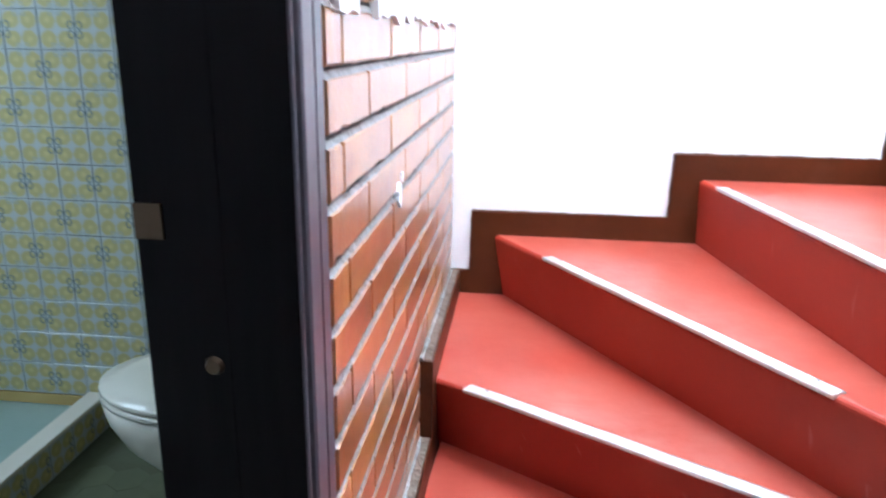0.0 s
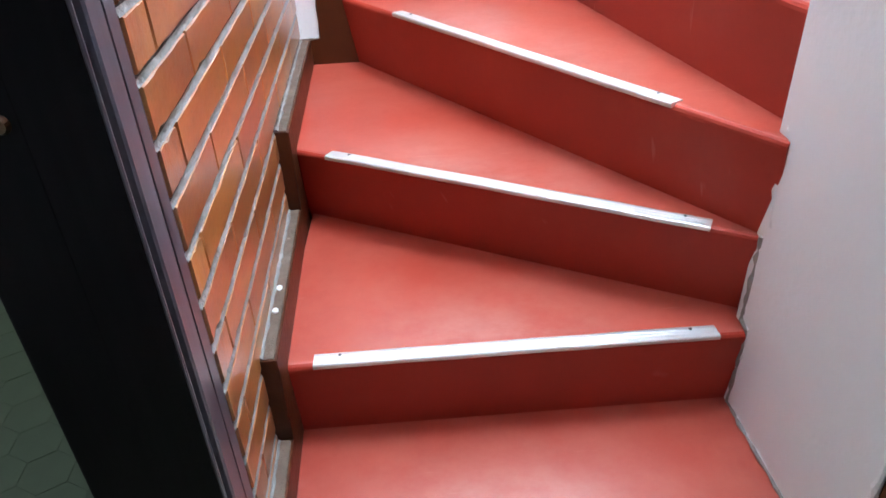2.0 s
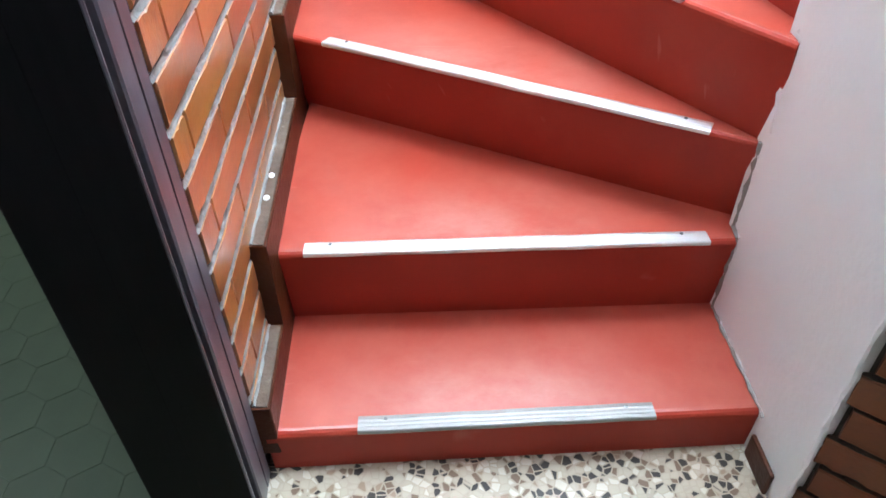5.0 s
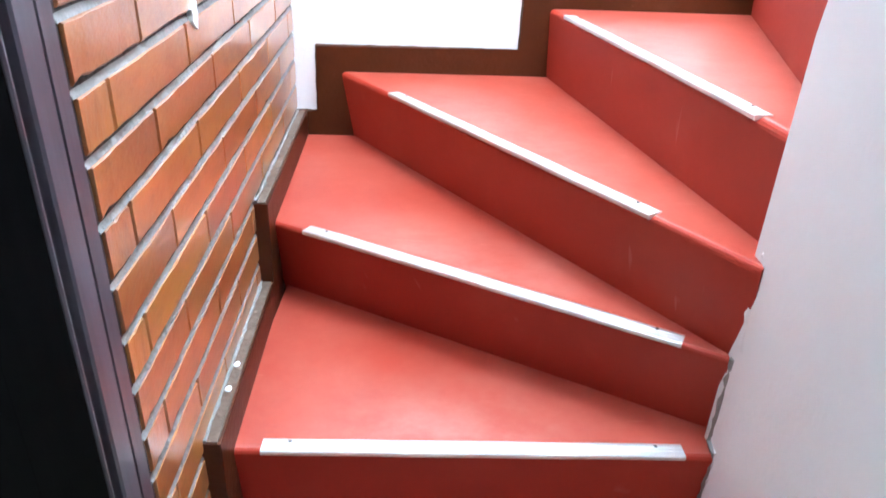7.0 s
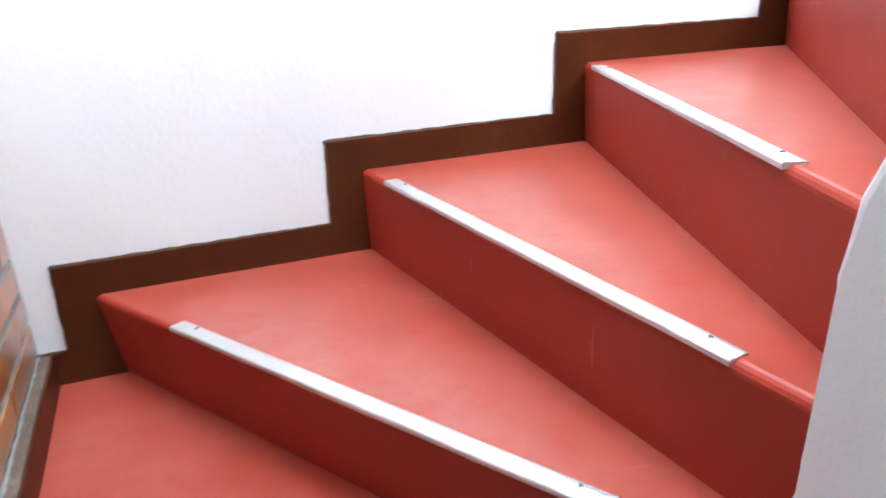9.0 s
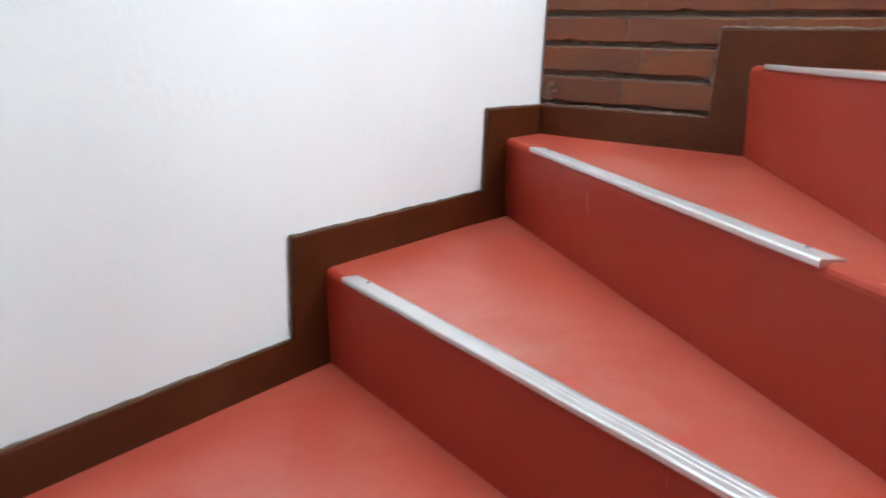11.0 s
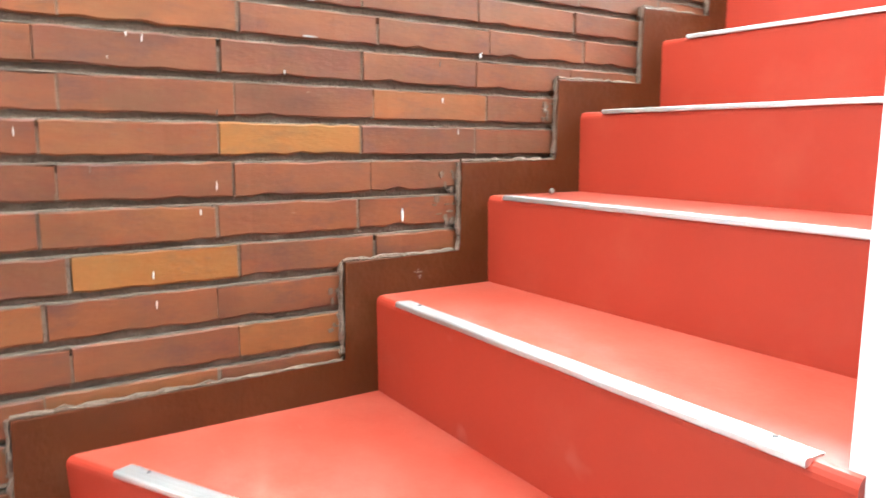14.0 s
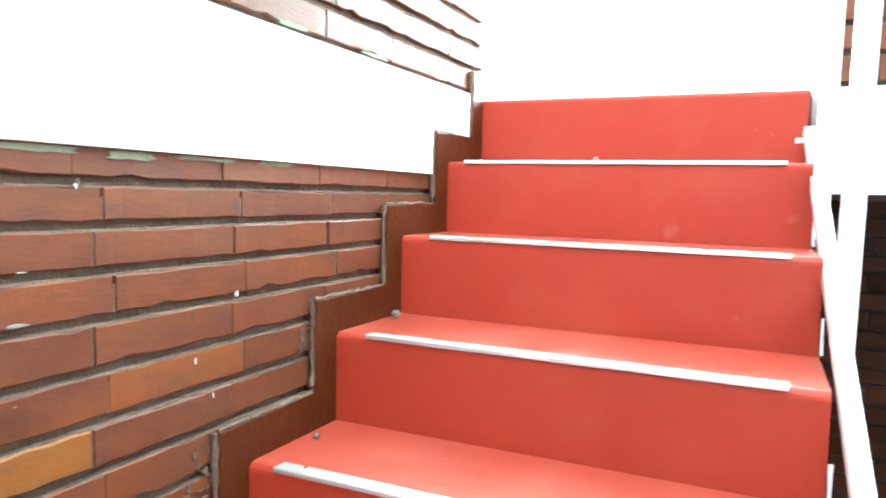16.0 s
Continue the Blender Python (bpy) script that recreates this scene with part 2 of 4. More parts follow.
def wall_tile_material():
    """Glazed tile: yellow flower blots on white, grey scrolls at the corners."""
    m, t, b = nodes_of("yellow_flower_tile", 0.18)
    co = coords(t)
    sep = t.nodes.new("ShaderNodeSeparateXYZ")
    t.links.new(co, sep.inputs[0])
    x, z = calc(t, "ABSOLUTE", sep.outputs[0]), calc(t, "ABSOLUTE", sep.outputs[2])

    def dist(cx, cz):
        dx, dz = calc(t, "SUBTRACT", x, cx), calc(t, "SUBTRACT", z, cz)
        return calc(t, "SQRT", calc(t, "ADD", calc(t, "MULTIPLY", dx, dx), calc(t, "MULTIPLY", dz, dz)))

    wob = calc(t, "MULTIPLY_ADD", noise_tex(t, co, 60, 2), 0.012, -0.006)
    blot = calc(t, "ADD", dist(0.026, 0.026), wob)
    yellow = ramp(t, blot, [(0.0, grey(1)), (0.020, grey(1)), (0.029, grey(0))])
    heart = ramp(t, blot, [(0.0, grey(1)), (0.006, grey(1)), (0.009, grey(0))])
    scroll = calc(t, "ABSOLUTE", calc(t, "SUBTRACT", calc(t, "ADD", dist(0.043, 0.012), wob), 0.009))
    curl = ramp(t, scroll, [(0.0, grey(1)), (0.0025, grey(1)), (0.004, grey(0))])
    scroll2 = calc(t, "ABSOLUTE", calc(t, "SUBTRACT", calc(t, "ADD", dist(0.012, 0.045), wob), 0.007))
    curl2 = ramp(t, scroll2, [(0.0, grey(1)), (0.002, grey(1)), (0.0035, grey(0))])
    col = mixed(t, yellow, (0.50, 0.54, 0.53), (0.50, 0.44, 0.20))
    col = mixed(t, heart, col, (0.60, 0.52, 0.24))
    half = ramp(t, sep.outputs[0], [(0.0, grey(0)), (0.001, grey(1))])
    col = mixed(t, calc(t, "MULTIPLY", curl, half), col, (0.20, 0.23, 0.22))
    col = mixed(t, calc(t, "MULTIPLY", curl2, 0.6), col, (0.36, 0.40, 0.38))
    t.links.new(col, b.inputs["Base Color"])
    return m


TILE = wall_tile_material()
GROUT = paint("white_grout", (0.48, 0.50, 0.48), (0.56, 0.58, 0.56), 0.8, 20.0, None, 0.3)
OCHRE = paint("ochre_border_tile", (0.52, 0.37, 0.13), (0.6, 0.45, 0.18), 0.25, 10.0, None, 0.05)
GREEN = paint("pale_green_floor_tile", (0.084, 0.094, 0.052), (0.116, 0.126, 0.072), 0.5, 6.0, None, 0.1)
AQUA = paint("pale_aqua_glaze", (0.30, 0.40, 0.36), (0.36, 0.46, 0.42), 0.3, 6.0, None, 0.05)
GREEN_GROUT = paint("green_grout", (0.088, 0.098, 0.058), (0.112, 0.122, 0.074), 0.8, 20.0, None, 0.3)


# ---- mesh helpers ----
def mesh_of(name, bm, material, smooth=False):
    bmesh.ops.recalc_face_normals(bm, faces=bm.faces)
    me = bpy.data.meshes.new(name)
    if smooth:
        for f in bm.faces:
            f.smooth = True
    bm.to_mesh(me)
    bm.free()
    me.materials.append(material)
    return me


def part(name, bm, material, parent=None, label="", smooth=False):
    ob = new(name, mesh_of(name, bm, material, smooth))
    ob.parent = parent
    return tagged(ob, label) if label else ob


def thing(name, label, category, kind="", group="", at=(0, 0, 0)):
    ob = new(name)
    ob.location = at
    ob.empty_display_size = 0.1
    return tagged(ob, label, category, group, kind)


def box(bm, x0, y0, z0, x1, y1, z1, bevel=0.0):
    made = bmesh.ops.create_cube(bm, size=1.0, matrix=Matrix.LocRotScale(((x0 + x1) / 2, (y0 + y1) / 2, (z0 + z1) / 2), None, (x1 - x0, y1 - y0, z1 - z0)))
    if bevel:
        edges = list({e for v in made["verts"] for e in v.link_edges})
        bmesh.ops.bevel(bm, geom=edges, offset=bevel, segments=2, affect="EDGES", profile=0.6)
    return bm


def boxed(*args, bevel=0.0):
    return box(bmesh.new(), *args, bevel=bevel)


def prism(bm, low, high):
    """A solid between two outlines with the same count of points."""
    a, b = [bm.verts.new(p) for p in low], [bm.verts.new(p) for p in high]
    n = len(a)
    bm.faces.new(a[::-1]), bm.faces.new(b)
    sides = [bm.faces.new((a[i], a[(i + 1) % n], b[(i + 1) % n], b[i])) for i in range(n)]
    return a, b, sides


def tube(bm, path, radius, sides=10):
    """A round bar along a list of points."""
    rings = []
    pts = [Vector(p) for p in path]
    for i, p in enumerate(pts):
        d = (pts[min(i + 1, len(pts) - 1)] - pts[max(i - 1, 0)]).normalized()
        u = d.orthogonal().normalized()
        v = d.cross(u)
        rings.append([bm.verts.new(p + radius * (math.cos(a) * u + math.sin(a) * v)) for a in [2 * math.pi * k / sides for k in range(sides)]])
    for r, s in zip(rings, rings[1:]):
        for k in range(sides):
            bm.faces.new((r[k], r[(k + 1) % sides], s[(k + 1) % sides], s[k]))
    bm.faces.new(rings[0][::-1]), bm.faces.new(rings[-1])
    return bm


def square_bar(bm, p, q, w, h, bevel=0.003):
    """A square steel tube from p to q."""
    p, q = Vector(p), Vector(q)
    d = q - p
    m = Matrix.Translation((p + q) / 2) @ d.to_track_quat("Z", "X").to_matrix().to_4x4() @ Matrix.Diagonal((w, h, d.length, 1))
    made = bmesh.ops.create_cube(bm, size=1.0, matrix=m)
    edges = list({e for v in made["verts"] for e in v.link_edges})
    bmesh.ops.bevel(bm, geom=edges, offset=bevel, segments=2, affect="EDGES", profile=0.6)
    return bm


# ---- plan ----
FLOOR, SLAB, TOP = 0.08, 2.507, 5.2
BATH = 0.0                                   # the bathroom floor lies lower
NORTH, EAST, WEST = 1.06, 1.905, -0.027      # faces of the walls round the stair
# nosing of each step: outer end, inner end, height
STEPS = [
    ((0.0, -0.25), (0.80, -0.25), 0.18),
    ((0.0, 0.0), (0.80, -0.015), 0.36),
    ((0.0, 0.486), (0.80, 0.015), 0.54),
    ((0.109, 1.04), (0.80, -0.012), 0.72),
    ((0.655, 1.047), (0.832, 0.035), 0.90),
    ((1.187, 1.047), (0.888, 0.045), 1.08),
    ((1.749, 1.055), (0.955, 0.064), 1.26),
    ((1.885, 0.574), (0.97, 0.096), 1.44),
    ((1.891, 0.046), (1.01, 0.062), 1.625),
    ((1.891, -0.213), (1.042, -0.213), 1.803),
    ((1.893, -0.464), (1.050, -0.460), 1.976),
    ((1.895, -0.722), (1.057, -0.715), 2.151),
    ((1.895, -0.958), (1.069, -0.958), 2.327),
    ((1.895, -1.180), (1.083, -1.180), 2.507),
]
CORNERS = {3: (0.0, 1.05), 7: (1.895, 1.055)}
RAKE = {2: 0.028, 3: 0.044, 4: 0.026, 5: 0.008, 6: 0.009, 7: 0.012, 8: 0.009}   # how far the foot of a riser stands back


def onward(w, i, d):
    """The way up the stair across the nosing w-i, d metres long."""
    u = (Vector(w) - Vector(i)).normalized()
    return Vector((u.y, -u.x)) * d


def outward(w, i, d):
    return Vector(w) + (Vector(w) - Vector(i)).normalized() * d


def step_solid(n):
    """One cement step: raked riser, rounded nosing, tread running under the next riser."""
    w, i, z = STEPS[n - 1]
    below = STEPS[n - 2][2] - 0.16 if n > 1 else FLOOR - 0.03
    if n < len(STEPS):
        w2, i2, _ = STEPS[n]
        go = onward(w2, i2, 0.06)
        back = [Vector(i2) + go, outward(w2, i2, 0.02) + go]
    else:
        back = [Vector((1.06, -1.45)), Vector((1.915, -1.45))]
    mid = [Vector(CORNERS[n]) + Vector((-0.02 if n == 3 else 0.01, 0.01))] if n in CORNERS else []
    front = [outward(w, i, 0.02), Vector(i)]
    rake = onward(w, i, RAKE.get(n, 0.003) * 1.9)
    high = [Vector((*p, z)) for p in front + back + mid]
    low = [Vector((*p, below)) for p in [p + rake for p in front] + back + mid]
    bm = bmesh.new()
    a, b, sides = prism(bm, low, high)
    edge = bm.edges.get((b[0], b[1]))
    bmesh.ops.bevel(bm, geom=[edge], offset=0.014, segments=4, affect="EDGES", profile=0.5)
    layer = bm.loops.layers.uv.new("tread")
    run, go = Vector(i) - Vector(w), onward(w, i, 1.0)
    for f in bm.faces:
        for loop in f.loops:
            d = loop.vert.co.xy - Vector(w)
            loop[layer].uv = (d.dot(run) / run.length_squared, d.dot(go))
    return bm


OUT = 0.008
for n in (2, 3, 4, 5, 6):
    w, i, z = STEPS[n - 1]
    back = onward(w, i, OUT)
    STEPS[n - 1] = (tuple(Vector(w) - back), tuple(Vector(i) - back), z)


# gap of each metal strip from the outer and the inner end of its nosing
STRIPS = [(0.131, 0.176), (0.044, 0.05), (0.08, 0.075), (0.235, 0.205), (0.11, 0.10), (0.070, 0.178), (0.176, 0.280),
          (0.108, 0.122), (0.080, 0.045), (0.053, 0.03), (0.07, 0.055), (0.075, 0.05), (0.05, 0.052)]
PROFILE = [(-0.0030, -0.0055), (-0.0040, -0.0040), (-0.0040, 0.0018), (-0.0020, 0.0038), (0.0045, 0.0038), (0.0058, 0.0029), (0.0090, 0.0029), (0.0098, 0.0032),
           (0.0130, 0.0032), (0.0138, 0.0029), (0.0170, 0.0029), (0.0178, 0.0032), (0.0210, 0.0032), (0.0218, 0.0027), (0.0280, 0.0020), (0.0280, -0.003), (0.010, -0.004)]


def nosing_strip(n):
    """A ribbed angle section screwed along the nosing."""
    w, i, z = STEPS[n - 1]
    g0, g1 = STRIPS[n - 1]
    u = (Vector(i) - Vector(w)).normalized()
    a, b = Vector(w) + u * g0, Vector(i) - u * g1
    up = onward(w, i, 1.0)
    bm = bmesh.new()
    cuts = 9
    rings = []
    for k in range(cuts + 1):
        p = a.lerp(b, k / cuts)
        wob = 0.0004 * math.sin(k * 2.3 + n * 1.7)
        rings.append([bm.verts.new((p.x + up.x * (d + wob), p.y + up.y * (d + wob), z + h + wob * 0.6)) for d, h in PROFILE])
    m = len(PROFILE)
    for r, s in zip(rings, rings[1:]):
        for k in range(m):
            bm.faces.new((r[k], r[(k + 1) % m], s[(k + 1) % m], s[k]))
    bm.faces.new(rings[0]), bm.faces.new(rings[-1][::-1])
    return bm, a, b, up, z


def screw(p, z):
    bm = bmesh.new()
    bmesh.ops.create_cone(bm, cap_ends=True, segments=10, radius1=0.0038, radius2=0.0028, depth=0.0016, matrix=Matrix.Translation((p.x, p.y, z + 0.0034)))
    return bm


# ---- large structure ----
stairs = thing("staircase", "winding cement staircase painted red with metal edge strips", "staircase", "structure")
for n in range(1, 15):
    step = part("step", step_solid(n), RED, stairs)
    if n < 14:
        bm, a, b, up, z = nosing_strip(n)
        strip = part("edge_strip", bm, DIM_STRIP if n == 1 else ALU, step, "scuffed metal edge strip, darkened for its dim reflection" if n == 1 else "worn ribbed aluminium edge strip")
        u = (b - a).normalized()
        for p in (a + u * 0.045, b - u * 0.045):
            part("rivet", screw(p + up * 0.0205, z), RIVET, strip, "dark rivet head")

SKIRT, LIP, LIP_NORTH = 0.068, 0.066, 0.078


def skirting(name, run, along, face, back, label):
    """A stepped cement skirting. run: (place along the wall, tread height) from the foot up, each from its riser on; along: +1 or -1."""
    top, low = [], []
    lip = LIP_NORTH if name == "skirting_north" else LIP
    for k, (s, z) in enumerate(run[:-1]):
        s1 = run[k + 1][0]
        start = s if k == 0 else s - along * lip
        stop = s1 - along * (lip if k + 2 < len(run) else 0)
        top += [(start, z + SKIRT), (stop, z + SKIRT)]
        low += [(s + along * (0.03 if k else 0), z - 0.05), (s1 + along * (0.03 if k + 2 < len(run) else 0), z - 0.05)]
    ring = top + low[::-1]
    bm = bmesh.new()
    prism(bm, [face(s, z, back) for s, z in ring], [face(s, z, 0.0) for s, z in ring])
    edges = [e for e in bm.edges if all(abs(v.co.x - face(0, 0, 0.0)[0]) < 1e-4 for v in e.verts)] if name != "skirting_north" else [e for e in bm.edges if all(abs(v.co.y - face(0, 0, 0.0)[1]) < 1e-4 for v in e.verts)]
    bmesh.ops.bevel(bm, geom=edges, offset=0.003, segments=2, affect="EDGES", profile=0.5)
    ob = part(name, bm, BROWN)
    return tagged(ob, label, "skirting", "", "structure")


W = [s[0] for s in STEPS]
Z = [s[2] for s in STEPS]
skirting("skirting_west", [(-0.249, Z[0]), (0.0, Z[1]), (0.486, Z[2]), (1.044, Z[2])], 1, lambda s, z, d: (0.0 - d, s, z), 0.06, "dark brown painted stepped skirting on brick wall")
skirting("skirting_north", [(-0.03, Z[2]), (0.109, Z[3]), (0.655, Z[4]), (1.187, Z[5]), (1.749, Z[6]), (1.90, Z[6])], 1, lambda s, z, d: (s, 1.045 + d, z), 0.03, "dark brown painted stepped skirting on white wall")
skirting("skirting_east", [(1.043, Z[6]), (0.577, Z[7]), (0.043, Z[8]), (-0.213, Z[9]), (-0.464, Z[10]), (-0.722, Z[11]), (-0.958, Z[12]), (-1.18, Z[13]), (-1.215, Z[13])], -1, lambda s, z, d: (1.890 + d, s, z), 0.04, "dark brown painted stepped skirting on brick wall")


def slab(name, label, category, material, *boxes, bevel=0.0):
    bm = bmesh.new()
    for b in boxes:
        box(bm, *b, bevel=bevel)
    return tagged(part(name, bm, material), label, category, "", "structure")


# wall shells; the brick faces stand in front of the mortar
wall_west = slab("wall_west", "varnished orange brick wall with recessed mortar joints", "wall", JOINT,
                 (-0.2, -0.25, 0.0, WEST - 0.0045, NORTH, 3.0))
# unseen wall, its brown chosen to keep bounce light off the risers
slab("wall_west_door_side", "assumed wall beside the bathroom doorway, kept dark brown against bounce light", "wall", DULL,
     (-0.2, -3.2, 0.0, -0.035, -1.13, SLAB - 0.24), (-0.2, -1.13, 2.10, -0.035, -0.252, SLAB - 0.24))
slab("wall_west_upper", "white plaster upper wall", "wall", WHITE, (-0.2, -1.3, 3.0, -0.03, NORTH, TOP), (-0.2, -3.2, SLAB - 0.237, -0.03, -1.3, TOP), (-0.2, -1.3, SLAB - 0.237, -0.03, -0.252, 3.0))
wall_north = slab("wall_north", "white painted plaster wall of the stairwell", "wall", WHITE, (-0.2, NORTH, 0.0, 2.1, NORTH + 0.15, TOP))
wall_east = slab("wall_east", "plain orange brown brick wall with recessed joints", "wall", BROWN_CEMENT,
                 (EAST + 0.011, -1.21, 0.0, 2.1, NORTH, 3.4))
slab("wall_east_upper", "white plaster upper wall", "wall", WHITE, (EAST, -1.21, 3.4, 2.1, NORTH, TOP))
slab("edge_beam", "white painted concrete floor edge in the brick wall", "beam", WHITE, (EAST - 0.008, -1.205, 2.305, EAST + 0.03, NORTH - 0.001, 2.515), bevel=0.0015)
slab("beam_drip", "white painted bead under the floor edge", "trim", WHITE, (EAST - 0.0083, -0.90, 2.293, EAST + 0.03, NORTH - 0.002, 2.3048), bevel=0.0015)

# upper floor: slab, landing, hall walls, window wall, roof with its light
slab("upper_floor", "white edged concrete floor slab of the upper storey", "floor", WHITE, (-0.2, -3.2, SLAB - 0.24, 1.06, -1.168, SLAB), (1.06, -3.2, SLAB - 0.24, 2.85, -1.30, SLAB - 0.004))
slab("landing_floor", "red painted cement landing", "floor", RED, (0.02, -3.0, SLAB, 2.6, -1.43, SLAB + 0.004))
slab("hall_wall", "white plaster wall of the upper hall", "wall", WHITE, (2.1, -1.36, SLAB - 0.24, 2.85, -1.215, TOP), (2.6, -3.2, SLAB, 2.85, -1.36, TOP),
     (-0.03, -3.2, SLAB, 0.3, -3.05, TOP), (0.3, -3.2, 4.3, 2.6, -3.05, TOP), (0.3, -3.2, SLAB, 2.6, -3.05, 2.62))
slab("ceiling", "white ceiling over the stairwell with a roof light", "ceiling", CEIL, (-0.2, -3.2, TOP, 2.85, -0.8, TOP + 0.12), (-0.2, 0.9, TOP, 2.85, NORTH + 0.15, TOP + 0.12),
     (-0.2, -0.8, TOP, 0.05, 0.9, TOP + 0.12), (1.65, -0.8, TOP, 2.85, 0.9, TOP + 0.12))
win = thing("window_1", "tall white framed landing window", "window", "structure")
for x in (0.3, 2.55):
    part("window_frame", boxed(x, -3.16, 2.62, x + 0.05, -3.10, 4.3, bevel=0.004), STEEL, win)
part("window_sill", boxed(0.3, -3.2, 2.60, 2.6, -3.03, 2.625, bevel=0.004), STEEL, win)

glow = bpy.data.materials.new("overcast_sky")
glow.use_nodes = True
glow.node_tree.nodes["Principled BSDF"].inputs["Emission Color"].default_value = (0.95, 0.97, 1.0, 1)
glow.node_tree.nodes["Principled BSDF"].inputs["Emission Strength"].default_value = 2.2
bm = bmesh.new()
bmesh.ops.create_grid(bm, x_segments=1, y_segments=1, size=6.0, matrix=pose(1.4, -7.5, 4.0, 90))
tagged(part("backdrop", bm, glow), "plain white overcast sky outside the window", "sky", "", "structure")

# ground floor
slab("floor", "speckled cream and black terrazzo floor", "floor", TERRAZZO, (-0.05, -3.2, -0.1, 1.95, -0.2, FLOOR))
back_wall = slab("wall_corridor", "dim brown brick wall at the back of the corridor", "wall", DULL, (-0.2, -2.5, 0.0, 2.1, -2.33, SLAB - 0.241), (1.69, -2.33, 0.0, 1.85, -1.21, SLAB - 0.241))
# added sheet that hides the white slab underside and cuts its bounce
slab("corridor_ceiling", "added dark sheet under the upper floor against bounce light", "ceiling", DULL, (-0.03, -2.33, SLAB - 0.252, 1.69, -1.22, SLAB - 0.244))


def partition():
    """The plastered half wall between the flights: rounded end, top rising with the upper flight."""
    side = [(-0.38, FLOOR - 0.05), (-0.38, 1.485), (-0.02, 1.19), (0.004, 1.165), (0.02, 1.12), (0.026, 1.05), (0.028, FLOOR - 0.05)]
    bm = bmesh.new()
    prism(bm, [(0.80, y, z) for y, z in side], [(0.985, y, z) for y, z in side])
    bmesh.ops.bevel(bm, geom=[e for e in bm.edges if e.verts[0].co.z > FLOOR and e.verts[1].co.z > FLOOR], offset=0.012, segments=3, affect="EDGES", profile=0.5)
    return bm


tagged(part("partition", partition(), WHITE), "white plastered half wall between the flights", "wall", "", "structure")

# bathroom shell
slab("bathroom_floor", "pale green tiled bathroom floor bed", "floor", GREEN_GROUT, (-2.3, -1.45, -0.1, -0.05, NORTH, BATH - 0.0014))
slab("bathroom_wall", "bathroom wall behind yellow flower tiles", "wall", GROUT, (-2.3, 1.046, 0.0, -0.2, NORTH + 0.1, 2.4))
slab("bathroom_side_wall", "white bathroom walls", "wall", WHITE, (-2.3, -1.5, 0.0, -0.2, -1.35, 2.4), (-2.3, -1.35, 0.0, -2.2, 1.046, 1.4), (-2.3, -1.35, 2.1, -2.2, 1.046, 2.4), (-2.3, -1.35, 1.4, -2.2, -0.35, 2.1), (-2.3, 0.55, 1.4, -2.2, 1.046, 2.1))
slab("bathroom_ceiling", "white bathroom ceiling", "ceiling", CEIL, (-2.3, -1.5, 2.4, -0.2, NORTH + 0.1, 2.5))

# ---- door frame ----
door = thing("door_1", "dark brown wooden bathroom door frame beside the brick wall", "door frame", "structure")
JY = -0.346


CASING_RING = [(-0.10, -0.2515), (-0.030, -0.2515), (-0.0275, -0.254), (-0.0270, -0.2805), (-0.0340, -0.2812), (-0.0340, -0.2842), (-0.0272, -0.2850), (-0.0270, -0.3185), (-0.0295, -0.3215), (-0.10, -0.3215)]
LINING_RING = [(-0.10, -0.3217), (-0.044, -0.3217), (-0.046, -0.3380), (-0.0425, -0.3384), (-0.0425, -0.3453), (-0.0310, -0.3455), (-0.0320, JY), (-0.10, JY)]
BEAD_RING = [(-0.0420, -0.3382), (-0.031, -0.3382), (-0.0285, -0.3395), (-0.0280, -0.3430), (-0.0300, -0.3448), (-0.0420, -0.3450)]


def upright(ring, z0, z1):
    """A moulded upright from its outline seen end on."""
    bm = bmesh.new()
    prism(bm, [(x, y, z0) for x, y in ring], [(x, y, z1) for x, y in ring])
    return bm


part("casing", upright(CASING_RING, FLOOR, 2.14), CASING, door, "grooved brown casing with its pale sheen put into the colour")
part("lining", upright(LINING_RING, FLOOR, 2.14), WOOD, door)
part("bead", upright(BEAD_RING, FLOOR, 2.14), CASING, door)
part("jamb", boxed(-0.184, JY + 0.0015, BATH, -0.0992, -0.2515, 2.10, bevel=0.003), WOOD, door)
part("head", boxed(-0.215, -1.13, 2.06, -0.01, JY, 2.14, bevel=0.003), WOOD, door)
part("jamb", boxed(-0.215, -1.13, FLOOR, -0.01, -1.08, 2.06, bevel=0.003), WOOD, door)
part("strike_plate", boxed(-0.1835, JY - 0.001, 1.081, -0.156, JY + 0.003, 1.115, bevel=0.0008), BRASS, door, "scratched steel strike plate")
bm = bmesh.new()
bmesh.ops.create_cone(bm, cap_ends=True, segments=16, radius1=0.010, radius2=0.007, depth=0.006, matrix=pose(-0.118, JY - 0.001, 0.957, 90))
part("bumper", bm, BRASS, door, "small pale metal stud")


